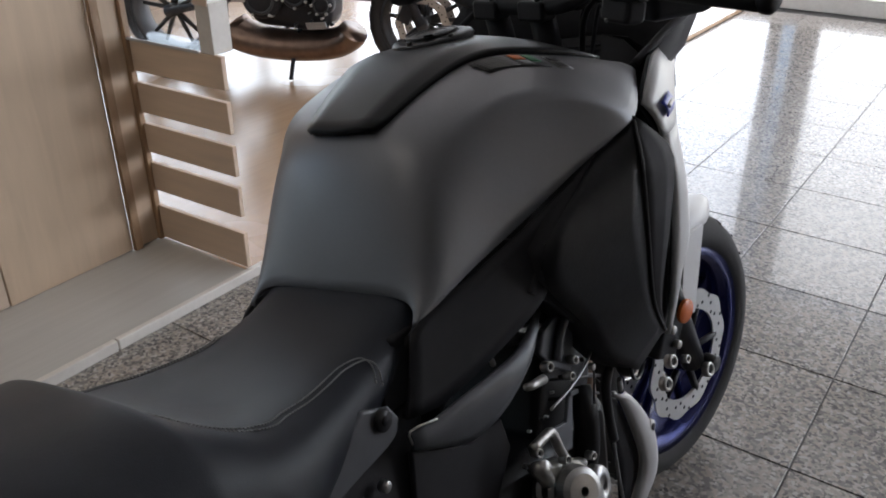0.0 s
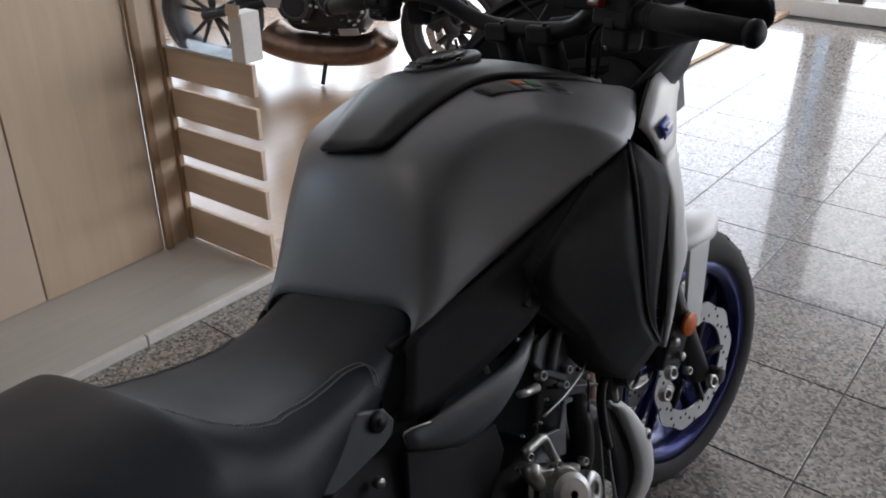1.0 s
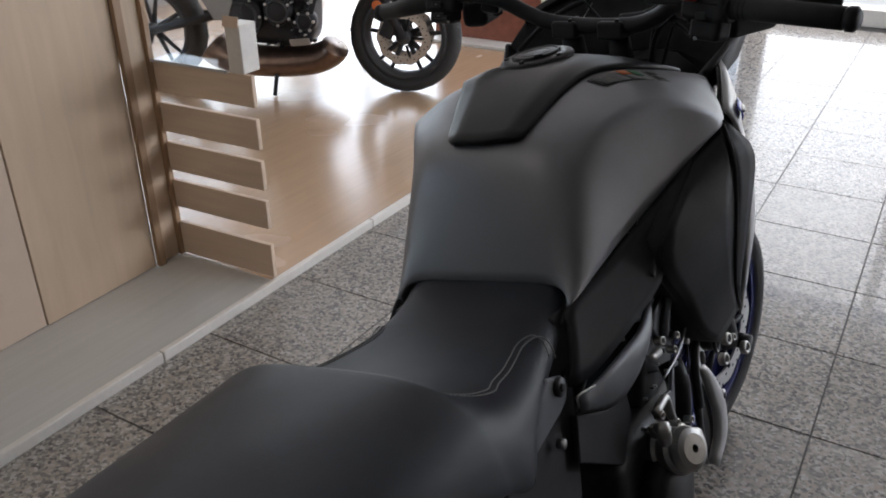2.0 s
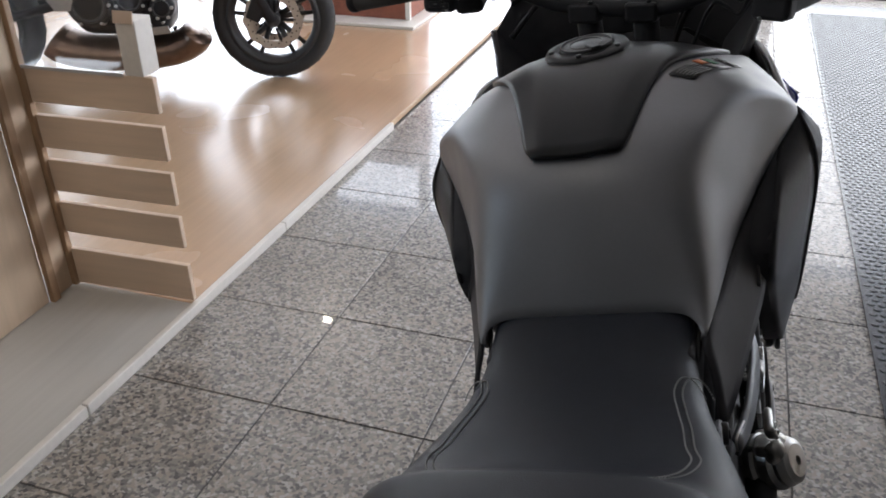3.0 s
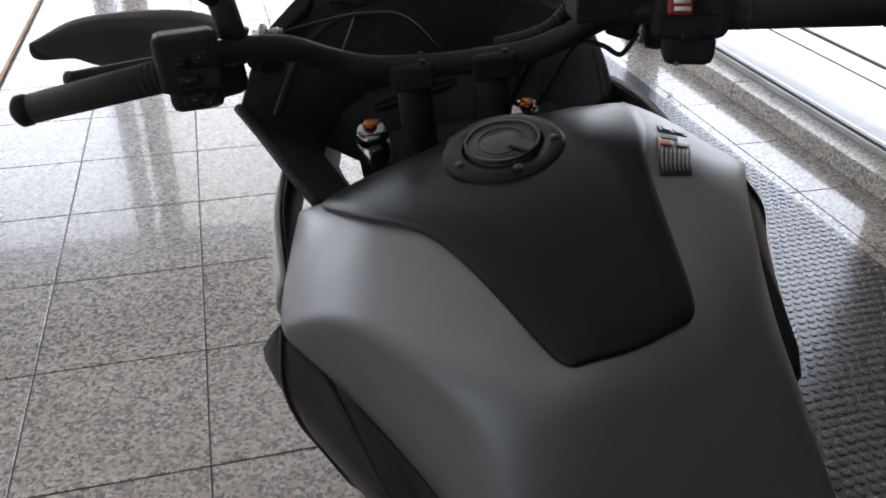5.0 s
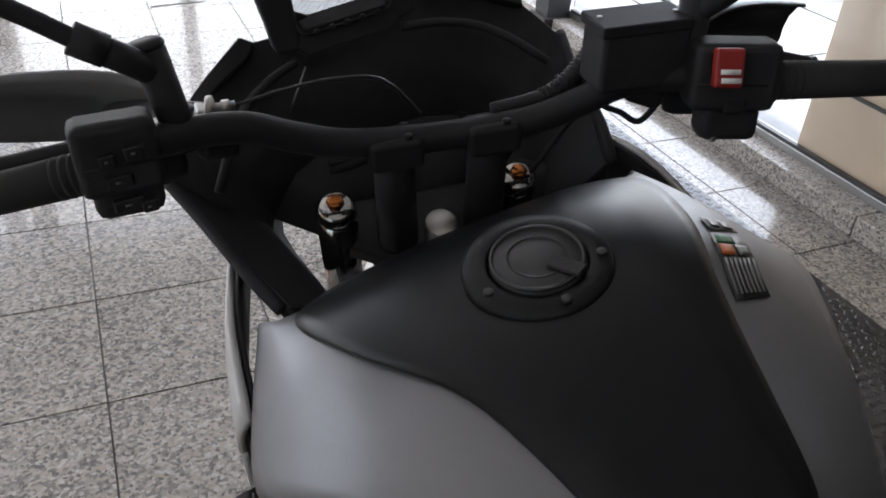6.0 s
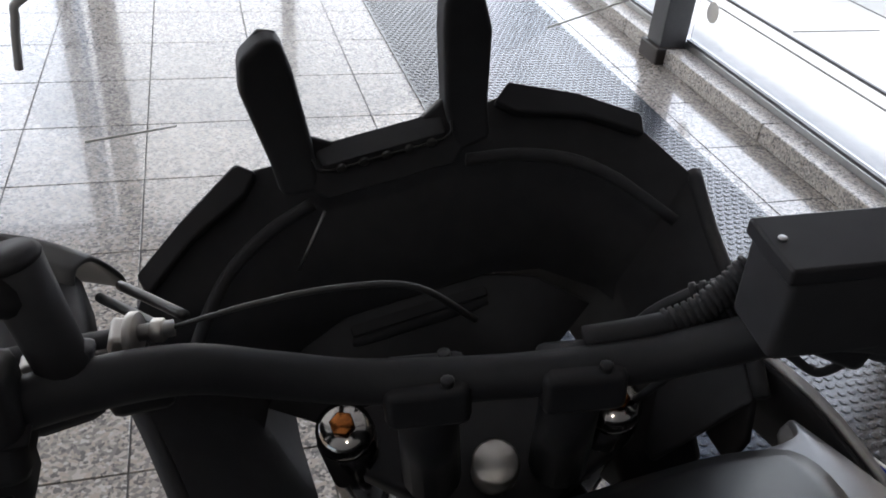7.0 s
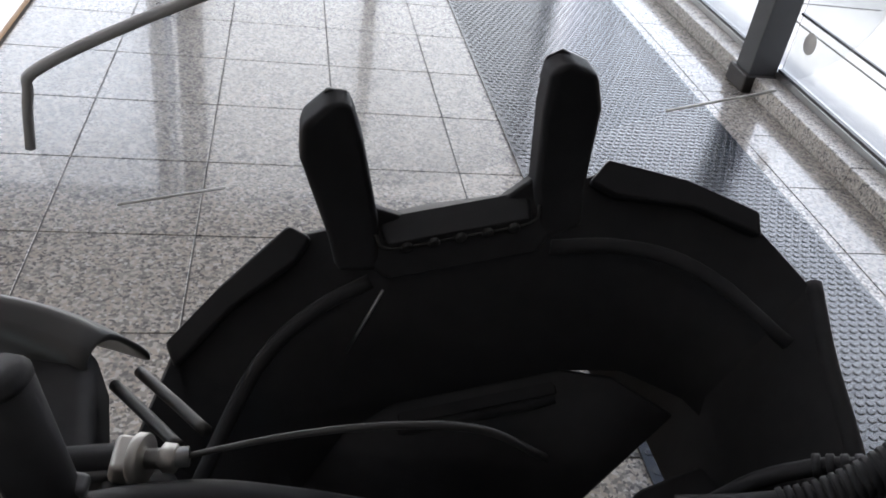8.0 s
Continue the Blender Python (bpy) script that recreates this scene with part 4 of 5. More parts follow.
def wheel(ax, tyre_half, parent, steer, rim_mat, discs=True):
    """A road wheel: tyre with tread cuts, spoked rim, hub and brake discs."""
    f = steered if steer else (lambda b: b)
    w = tyre_half
    hub = part("wheel", f(drum(.035, .15, ax, (1, 0, 0), 24)), rim_mat, parent, "dark blue cast road wheel")
    prof = [(.222, -w * .78), (.245, -w * .98), (.268, -w * .94), (.286, -w * .7), (.296, -w * .4), (.300, 0), (.296, w * .4), (.286, w * .7), (.268, w * .94), (.245, w * .98), (.222, w * .78), (.214, 0)]
    tyre = part("tyre", f(lathe(prof, ax, (1, 0, 0), 72)), RUBBER, hub, "black road tyre")
    part("rim", f(lathe([(.195, -w * .5), (.205, -w * .8), (.229, -w * .84), (.229, -w * .74), (.214, -w * .7), (.208, 0), (.214, w * .7), (.229, w * .74), (.229, w * .84), (.205, w * .8), (.195, w * .5), (.190, 0)], ax, (1, 0, 0), 64)), rim_mat, hub)
    for k in range(5):
        for q in (-1, 1):
            a = 2 * math.pi * k / 5 + .3 + q * .13
            b = 2 * math.pi * k / 5 + .3 + q * .2
            c = Vector(ax)
            part("spoke", f(tube([c + Vector((0, .03 * math.cos(a), .03 * math.sin(a))), c + Vector((0, .2 * math.cos(b), .2 * math.sin(b)))], (.015, .010), 8, curved=False)), rim_mat, hub)
    n = 26
    for k in range(n):
        for s in (-1, 1):
            a = 2 * math.pi * k / n + (.12 if s > 0 else 0)
            pts = []
            for q in range(4):
                x, r = s * w * (.15 + .2 * q), (.2995, .2975, .2925, .286)[q] - .0005
                t = a + .035 * q
                pts.append((ax[0] + x, ax[1] + r * math.cos(t), ax[2] + r * math.sin(t)))
            part("tread_cut", f(tube(pts, .0022, 4, 2)), GROUT, tyre)
    if discs:
        for s in (1, -1):
            outer, m = [], 60
            bm = bmesh.new()
            rings = []
            for k in range(m):
                a = 2 * math.pi * k / m
                ro = .141 + .004 * math.cos(10 * a)
                rings.append([bm.verts.new((ax[0] + s * x, ax[1] + r * math.cos(a), ax[2] + r * math.sin(a))) for r, x in ((.100, .064), (ro, .064), (ro, .069), (.100, .069))])
            for k in range(m):
                p, q = rings[k], rings[(k + 1) % m]
                for j in range(4):
                    bm.faces.new((p[j], p[(j + 1) % 4], q[(j + 1) % 4], q[j]))
            d = part("brake_disc", f(bm), DISC, hub, "drilled wavy steel brake disc", smooth=False)
            for k in range(40):
                a, r = 2 * math.pi * k / 40, (.108, .122, .133, .115)[k % 4]
                part("drilling", f(drum(.0042, .0064, (ax[0] + s * .0665, ax[1] + r * math.cos(a), ax[2] + r * math.sin(a)), (1, 0, 0), 8)), SATIN, d)
            for k in range(5):
                a = 2 * math.pi * k / 5
                part("disc_arm", f(tube([(ax[0] + s * .06, ax[1] + .04 * math.cos(a), ax[2] + .04 * math.sin(a)), (ax[0] + s * .066, ax[1] + .103 * math.cos(a), ax[2] + .103 * math.sin(a))], .008, 6, curved=False)), SATIN, d)
    return hub


wheel(AX, .060, bike, True, RIM_BLUE)
wheel((0, 0, .305), .088, bike, False, RIM_BLUE, False)
fend = []
for k in range(9):
    a = radians(62 + 10.7 * k)
    r = .322 + (.012 if k in (0, 8) else 0)
    row = []
    for x, dr in ((0, .006), (.045, .0), (.068, -.014), (.074, -.04)):
        row.append((x * (1 - .55 * (k < 1) - .15 * (k == 1)), AX[1] + (r + dr) * math.cos(a), AX[2] + (r + dr) * math.sin(a)))
    fend.append(row)
fender = part("front_fender", steered(skin(fend, True)), SILVER, bike, "light grey front fender", subsurf=1, thick=.004)
for s in (1, -1):
    part("fender_stay", steered(plate([(s * x, y, z) for x, y, z in [(.082, 1.40, .60), (.082, 1.47, .60), (.105, 1.40, .44), (.105, 1.35, .46)]], s * .008)), SILVER, fender, bevel=.003)

# handlebar


def placed(bm):
    """Turned with the bar; the half on the clutch side sits a little further up and out."""
    return steered(moved(bm, Matrix.Translation((-.010, 0, .013)))) if s < 0 else steered(bm)


HALF_BAR = [(.08, 1.070, 1.088), (.125, 1.064, 1.102), (.165, 1.048, 1.124), (.215, 1.026, 1.132), (.268, 1.004, 1.129)]
BAR = [(x - .05 * max(0, -x - .05), y, z + .08 * min(.22, max(0, -x - .02))) for x, y, z in flip(HALF_BAR)[::-1]] + [(0, 1.070, 1.086)] + HALF_BAR
bar = part("handlebar", steered(tube(BAR, .0135, 14, 6)), SATIN, bike, "black tapered handlebar")
for s in (1, -1):
    q = .008 if s > 0 else -.005
    out = 0 if s > 0 else -.013
    part("bar_clamp", steered(block((.05, .036, .030), (s * .045, 1.070, 1.081), (0, 0, 0))), SATIN, bar, bevel=.006)
    for dy in (-.011, .011):
        part("clamp_bolt", steered(drum(.004, .005, (s * .045 + .012, 1.070 + dy, 1.097), (0, 0, 1), 10)), ENGINE, bar)
    part("riser", steered(tube([(s * .045, 1.078, 1.08), (s * .045, 1.11, .955)], (.019, .021), 14, curved=False)), SATIN, bar)
    g = [Vector((s * .272, 1.004, 1.128)), Vector((0.429, 0.985, 1.116) if s > 0 else (-.420, 1.016, 1.107))]
    along = (g[1] - g[0]).normalized()
    grip = part("grip", placed(tube([g[0], g[1]], (.0168, .0152), 20, curved=False)), RUBBER, bar, "black ribbed rubber grip")
    for k in range(3):
        part("grip_rib", placed(lathe([(.0160, -.002), (.0169, -.001), (.0169, .001), (.0160, .002)], g[0] + along * (.012 + .007 * k), along, 20)), RUBBER, grip)
    part("bar_weight", placed(drum(.0165, .018, g[1] + along * .010, along, 20, edge=.005)), SATIN, bar)
    part("grip_flange", placed(drum(.022, .008, g[0], along, 22)), RUBBER, bar)
    sw = part("switch_housing", placed(block((.074 if s > 0 else .062, .040, .058), (s * .240 + out, 1.008, 1.138), (-8, 4, -s * 12))), BLACK, bar, "black switch housing", bevel=.008)
    part("switch_base", placed(block((.052, .036, .034), (s * .240 + out, 1.006, 1.097 - .7 * out), (-8, 4, -s * 12))), BLACK, sw, bevel=.009)
    part("housing_seam", placed(block((.0585, .0405, .002), (s * .236 + out, 1.008, 1.134), (-8, 4, -s * 12))), SATIN, sw)
    for k in range(2):
        part("housing_screw", placed(drum(.003, .003, (s * (.224 + .026 * k) + out, .992, 1.086 - .7 * out), (0, -1, -.2), 8)), STEEL, sw)
    part("lever_perch", placed(block((.034, .034, .022), (s * .186, 1.056, 1.110), (0, 15, -s * 25))), ENGINE, bar, bevel=.006)
    lev = [(s * .182, 1.086, 1.114), (s * .24, 1.086, 1.114), (s * .30, 1.070, 1.118), (s * 0.346, 1.046, 1.113)]
    if s < 0:
        lev = [(-.190, 1.076, 1.118), (-.25, 1.066, 1.120), (-.31, 1.046, 1.124), (-.380, 1.030, 1.127)]
    lever = part("lever", placed(tube(lev, (.0105, .0075), 12)), SATIN, bar, "curved black hand lever")
    part("lever_tip", placed(drum(.0085, .012, lev[-1], Vector(lev[-1]) - Vector(lev[-2]), 14, edge=.004)), CAPGREY, lever)
    drop = 0 if s > 0 else .014
    part("lever_pivot", placed(drum(.010, .034, (s * .196, 1.082, 1.120 - drop), (0, -.2, 1), 18)), ENGINE, lever)
    part("pivot_bolt", placed(drum(.0055, .004, (s * .196, 1.0785, 1.1385 - drop), (0, -.2, 1), 6)), CAPGREY, lever)
    # hand guard shell
    hg = []
    for t in range(6):
        u = t / 5
        x = .250 + 0.125 * u
        y = 1.160 + .012 * u - .13 * max(0, u - .70) ** 1.2
        z = -.030 * max(0, .25 - u) / .25
        lift = 0
        low = 1.070 + .014 * u + lift
        hg.append([(s * x, y - .046, 1.148 + z), (s * (x + .004), y - .010, 1.140 + z), (s * (x + .004), y + .010, 1.105 + .4 * z), (s * x, y - .004, low)])
    if s > 0:
        part("hand_guard", placed(skin(hg, sharp=((1, .7),))), GREY_SATIN, bar, "dark grey plastic hand guard", thick=.005, subsurf=1)
    else:
        # faceted shell: lower rider edge, fold, crest, upper front, lower front for each section
        hg = [[(-.236, 1.120, 1.088), (-.239, 1.137, 1.126), (-.232, 1.158, 1.122), (-.226, 1.176, 1.096), (-.222, 1.185, 1.070)],
              [(-.280, 1.133, 1.084), (-.276, 1.145, 1.138), (-.266, 1.157, 1.144), (-.262, 1.184, 1.120), (-.262, 1.202, 1.072)],
              [(-.337, 1.142, 1.086), (-.335, 1.150, 1.144), (-.335, 1.165, 1.149), (-.337, 1.192, 1.126), (-.340, 1.208, 1.078)],
              [(-.396, 1.145, 1.092), (-.394, 1.147, 1.148), (-.403, 1.160, 1.152), (-.405, 1.180, 1.130), (-.404, 1.192, 1.086)],
              [(-.410, 1.147, 1.108), (-.418, 1.146, 1.142), (-.428, 1.153, 1.142), (-.432, 1.165, 1.128), (-.432, 1.172, 1.102)],
              [(-.445, 1.145, 1.112), (-.450, 1.140, 1.132), (-.456, 1.143, 1.133), (-.460, 1.146, 1.124), (-.460, 1.150, 1.108)]]
        part("hand_guard", placed(skin(hg, sharp=((1, .9), (2, .85)))), GUARD, bar, "dark grey plastic hand guard with a folded crest", thick=.004, subsurf=2)
        for d in (0, .010):
            part("guard_stay", placed(tube([(-.226 + d, 1.135 + d, 1.106), (-.200 + d, 1.110 + d, 1.112), (-.176 + d, 1.086 + d, 1.118)], .0032, 10)), GREY_SATIN, bar)
    part("guard_arm", placed(block((.05, .10, .05), (s * .250, 1.105, 1.095), (0, 0, -s * 20))), BLACK, bar, bevel=.012)
    part("mirror_boss", placed(tube([(s * .200 + q, 1.032, 1.120), (s * .212 + q, 1.044, 1.200)], (.0125, .0145), 16, curved=False)), BLACK, bar)
    part("boss_cap", placed(drum(.0148, .008, (s * .2125 + q, 1.0445, 1.203), (s * .12, .12, 1), 18, edge=.003)), BLACK, bar)
    part("mirror_arm", placed(tube([(s * .210 + q, 1.042, 1.182), (s * .224 + q, 1.024, 1.202), (s * .236 + q, 1.020, 1.212)], .011, 12)), BLACK, bar)
    part("mirror_joint", placed(tube([(s * .236 + q, 1.020, 1.212), (s * .256 + q, 1.018, 1.226)], .0125, 12, curved=False)), BLACK, bar)
    part("mirror_stem", placed(tube([(s * .250 + q, 1.018, 1.222), (s * .30, 1.013, 1.258), (s * .37, 1.01, 1.30), (s * .44, 1.02, 1.34)], .0075, 10)), BLACK, bar, "black mirror stem")
    part("mirror_shell", placed(moved(drum(.07, .03, (0, 0, 0), (0, 1, 0), 28, edge=.010), pose(s * .50, 1.03, 1.36) @ Matrix.Diagonal((1.1, 1, .75, 1)))), BLACK, bar, "black mirror shell")
    part("mirror_glass", placed(moved(drum(.062, .003, (0, 0, 0), (0, 1, 0), 28), pose(s * .50, 1.0135, 1.36) @ Matrix.Diagonal((1.1, 1, .75, 1)))), FORK_TUBE, bar, "mirror glass")
kill = part("kill_switch", steered(block((.024, .012, .032), (.222, .984, 1.156), (-22, 4, -12))), RED, bar, "red engine stop switch", bevel=.003)
for z in (-.010, -.003):
    part("mark", steered(block((.016, .0016, .0042), (.2208, .9778 + .375 * z, 1.1585 + .927 * z), (-22, 4, -12))), WHITE, kill)
part("starter_button", steered(block((.020, .008, .014), (.236, .988, 1.118), (-10, 0, -12))), SATIN, bar, bevel=.003)
s = -1
for x, z, w in ((-.236, 1.148, .014), (-.256, 1.144, .012), (-.252, 1.126, .020), (-.250, 1.106, .024), (-.236, 1.102, .012)):
    part("switch_button", placed(block((w, .010, .010), (x, .986, z), (-10, 0, 12))), ENGINE, bar, bevel=.002)
    part("mark", placed(block((w * .22, .0012, .0016), (x, .9812, z + .001), (-10, 0, 12))), LABELGREY, bar)
res = part("brake_reservoir", steered(block((.082, .044, .054), (.167, 1.044, 1.154), (0, 3, 4))), BLACK, bar, "black brake fluid reservoir", bevel=.005)
part("reservoir_lid", steered(block((.084, .046, .010), (.167, 1.044, 1.182), (0, 3, 4))), SATIN, res, bevel=.002)
for dx in (-.034, .034):
    part("lid_screw", steered(drum(.0024, .001, (.167 + dx, 1.044, 1.1875 - dx * .05), (0, 0, 1), 10)), STEEL, res)
part("reservoir_ear", steered(block((.014, .02, .02), (.213, 1.038, 1.170), (0, 0, 10))), BLACK, res, bevel=.004)
s = -1
part("clutch_adjuster", placed(drum(.0115, .005, (-.184, 1.066, 1.134), (1, -.1, 0), 22)), ALLOY, bar, "knurled clutch cable adjuster")
part("cable_barrel", placed(tube([(-.182, 1.066, 1.134), (-.164, 1.069, 1.133)], .0045, 10, curved=False)), STEEL, bar)
part("cable_nut", placed(drum(.0065, .007, (-.172, 1.0675, 1.1335), (1, -.1, 0), 6)), ALLOY, bar)
part("clutch_lever_mount", placed(block((.036, .020, .010), (-.216, 1.070, 1.120), (0, 0, 8))), CAPGREY, bar, "dark cast lever mount", bevel=.003)
part("clutch_switch", placed(block((.016, .012, .008), (-0.228, 1.050, 1.135), (0, -14, 8))), ALLOY, bar, "small bright clutch switch", bevel=.002)
part("lever_clamp", placed(plate([(-0.218, 1.045, 1.145), (-0.201, 1.045, 1.154), (-0.192, 1.045, 1.152), (-0.198, 1.045, 1.138), (-0.211, 1.045, 1.121), (-0.223, 1.045, 1.122)], .010)), FRAMEGREY, bar, "grey cast lever clamp", bevel=.003)
part("cable_stop", placed(block((.012, .02, .012), (-.192, 1.068, 1.131), (0, 20, 8))), ALLOY, bar, bevel=.003)
part("clutch_cable", placed(tube([(-.166, 1.069, 1.133), (-.12, 1.080, 1.136), (-.075, 1.088, 1.135), (-.035, 1.098, 1.122), (0, 1.125, 1.07)], (.0013, .0024), 8)), CAPGREY, bar, "dark grey clutch cable")
for x, dz in ((.150, 0), (.142, .014)):
    part("brake_hose", steered(tube([(x + .005, 1.100, 1.100 + dz), (.12, 1.108, 1.088 + dz), (.09, 1.12, 1.05 + dz), (.06, 1.15, .95), (.06, 1.14, .80)], .0045, 8)), BLACK, bar, "black brake hose")
    for k in range(5):
        part("hose_ring", steered(drum(.0062, .004, (x + .004 - .006 * k, 1.1010 + .0015 * k, 1.0988 + dz - .0020 * k), (-1, .3, -.45), 10)), BLACK, bar)
hose_run = [(0.141, 1.085, 1.137), (0.126, 1.085, 1.118), (0.109, 1.085, 1.105), (0.081, 1.085, 1.099), (0.050, 1.085, 1.096)]
for dx, dz in ((0, 0), (.004, -.016)):
    part("ribbed_hose", steered(tube([(x + dx, y, z + dz) for x, y, z in hose_run], .0075, 10)), BLACK, bar, "black ribbed hose to the brake reservoir")
    for k, p in enumerate(even([(x + dx, y, z + dz) for x, y, z in hose_run], 26)[:14]):
        part("hose_ring", steered(drum(.0092, .003, p, (1, .1, .5), 10)), BLACK, bar)
part("throttle_cable", steered(tube([(.20, 1.05, 1.10), (.185, 1.06, 1.075), (.165, 1.07, 1.085), (.14, 1.09, 1.08), (.1, 1.12, 1.0)], .003, 8)), BLACK, bar)

# sticker on the tank


def tank_at(r, col, lift):
    """A point on the right half of the tank shell, by row and column of its net."""
    r = r if r < 5 else 5 + 2 * (r - 5)
    i, j = min(int(r), len(TANK_ROWS) - 2), min(int(col), 3)
    u, w = r - i, col - j
    a, b = TANK_ROWS[i], TANK_ROWS[i + 1]
    p = (Vector(a[j]) * (1 - w) + Vector(a[j + 1]) * w) * (1 - u) + (Vector(b[j]) * (1 - w) + Vector(b[j + 1]) * w) * u
    return p + Vector((lift * .4, 0, lift))


def patch(r0, r1, c0, c1, lift):
    return skin([[tuple(tank_at(r0 + (r1 - r0) * i / 4, c0 + (c1 - c0) * j / 3, lift)) for j in range(4)] for i in range(5)])


lab = part("warning_sticker", patch(4.9, 5.90, 1.20, 1.85, -.0005), LABEL, bike, "black warning sticker with orange and green fields", thick=.0008)
# engine, exhaust, frame
part("crankcase", block((.30, .36, .24), (0, .74, .43), (-8, 0, 0)), ENGINE, bike, "black crankcase", bevel=.03, seg=3)
part("cylinder", block((.26, .16, .20), (0, .86, .60), (-28, 0, 0)), ENGINE, bike, bevel=.015)
for k in range(4):
    part("cooling_fin", block((.262, .165, .004), (0, .865 + .012 * k, .55 + .024 * k), (-28, 0, 0)), ENGINE, bike)
part("cylinder_head", block((.28, .18, .09), (0, .91, .72), (-28, 0, 0)), ENGINE, bike, bevel=.012)
clutch = part("clutch_cover", drum(.085, .05, (.165, .70, .43), (1, 0, 0), 36, edge=.014), ENGINE, bike, "black round clutch cover")
for k in range(7):
    a = 2 * math.pi * k / 7
    part("cover_bolt", drum(.007, .012, (.19, .70 + .078 * math.cos(a), .43 + .078 * math.sin(a)), (1, 0, 0), 8), ALLOY, clutch)
for s in (1, -1):
    part("frame_rail", tube([(s * .06, 1.12, .88), (s * .115, .95, .80), (s * .12, .75, .74), (s * .11, .55, .70), (s * .10, .45, .45)], .018, 12), ENGINE, bike, "black steel frame tube")
    part("frame_brace", tube([(s * .06, 1.1, .80), (s * .12, .92, .66), (s * .12, .72, .72)], .013, 10), ENGINE, bike)
    part("swing_arm", tube([(s * .11, .48, .42), (s * .11, .2, .35), (s * .10, .0, .305)], .022, 12), ENGINE, bike)
    part("foot_peg", tube([(s * .15, .47, .38), (s * .25, .46, .38)], .011, 12, curved=False), RUBBER, bike)
    rear = [(s * x, y, z) for x, y, z in [(0.178, 0.890, 0.542), (0.182, 0.908, 0.521), (0.188, 0.923, 0.467), (0.190, 0.936, 0.410), (0.188, 0.931, 0.377), (0.182, 0.902, 0.344)]]
    fore = [(s * x, y, z) for x, y, z in [(0.180, 0.926, 0.530), (0.186, 0.949, 0.499), (0.193, 0.976, 0.444), (0.195, 0.983, 0.403), (0.192, 0.975, 0.353), (0.184, 0.928, 0.321)]]
    p = part("engine_guard", ribbon(rear, fore, 14, 5, .006, (s, 0, 0)), SILVER if s > 0 else SATIN, bike, "light grey engine side guard", thick=.010)
    part("guard_plate", ribbon([(s * x, y, z) for x, y, z in [(0.172, 0.885, 0.541), (0.172, 0.887, 0.506), (0.172, 0.886, 0.448), (0.172, 0.889, 0.400), (0.172, 0.881, 0.357)]], [(x - s * .009, y + .004, z) for x, y, z in rear], 10, 4), SATIN, p, "black plate behind the guard", thick=.006)
    part("guard_bolt", drum(.011, .010, (s * .192, 0.971, 0.442), (1, 0, 0), 14), ALLOY, p)
    part("bolt_recess", drum(.006, .014, (s * .192, 0.971, 0.442), (1, 0, 0), 12), ENGINE, p)
    part("header_pipe", tube([(s * .04, .98, .62), (s * .04, 1.05, .52), (s * .04, 1.03, .34), (s * .05, .90, .25), (s * .03, .7, .22)], .022, 14), EXHAUST, bike, "heat tinted header pipe")
part("muffler", tube([(.0, .75, .22), (.05, .45, .23), (.12, .25, .30), (.13, .10, .34)], (.05, .055), 20), SATIN, bike, "black underslung exhaust silencer")
HEADCOVER = [(0.172, 0.779, 0.730), (0.172, 0.813, 0.727), (0.172, 0.814, 0.677), (0.172, 0.794, 0.635), (0.172, 0.746, 0.671), (0.172, 0.724, 0.703), (0.172, 0.741, 0.724)]
part("head_cover", plate(HEADCOVER, -.010), FRAMEGREY, bike, "blue-grey cylinder head cover", bevel=.004)
part("head_rib", tube([(0.178, 0.790, 0.723), (0.178, 0.767, 0.703), (0.178, 0.751, 0.679)], .006, 8), FRAMEGREY, bike)
part("coolant_hose", tube([(0.150, 0.841, 0.579), (0.165, 0.825, 0.554), (0.165, 0.818, 0.502), (0.160, 0.797, 0.459)], (.020, .016), 14), ENGINE, bike, "black coolant hose")
for at, r in (((0.180, 0.787, 0.661), 0.0062), ((0.178, 0.726, 0.685), 0.0070), ((0.178, 0.776, 0.643), 0.0060), ((0.190, 0.651, 0.611), 0.0062), ((0.190, 0.711, 0.560), 0.0062), ((0.190, 0.778, 0.520), 0.0062), ((0.165, 1.145, 0.455), 0.0125), ((0.165, 1.113, 0.429), 0.0125), ((0.145, 1.376, 0.304), 0.0150), ((0.150, 1.251, 0.399), 0.0080)):
    b = part("ring_bolt", lathe([(r, -.006), (r, .005), (r * .86, .007), (r * .55, .006), (r * .5, .001)], at, (1, -.2, .2), 20), ALLOY, bike, "bright flanged bolt")
    part("bolt_socket", drum(r * .52, .008, at, (1, -.2, .2), 6), ENGINE, b)
part("clamp_barrel", tube([(0.180, 0.670, 0.689), (0.180, 0.683, 0.684), (0.180, 0.710, 0.677)], (.005, .0065), 12, curved=False), ALLOY, bike, "small alloy cable barrel")
part("clutch_cable", tube([(0.185, 0.841, 0.657), (0.185, 0.812, 0.641), (0.185, 0.763, 0.634), (0.182, 0.712, 0.632)], .0019, 8), STEEL, bike, "bare grey cable")
part("vent_pipe", tube([(0.185, 0.827, 0.628), (0.185, 0.830, 0.614), (0.185, 0.818, 0.576)], .0016, 8), CAPGREY, bike)
part("vent_knob", drum(.005, .008, (0.186, 0.825, 0.630), (1, 0, 0), 10), ALLOY, bike)
part("cable_sleeve", tube([(0.185, 0.877, 0.600), (0.185, 0.858, 0.575), (0.185, 0.856, 0.529), (0.185, 0.860, 0.490)], (.0068, .0075), 10), GREY_SATIN, bike, "dark grey cable sleeve")
part("cable_end", tube([(0.186, 0.857, 0.495), (0.186, 0.857, 0.441), (0.186, 0.861, 0.376)], .0028, 8), STEEL, bike, "bright cable below its sleeve")
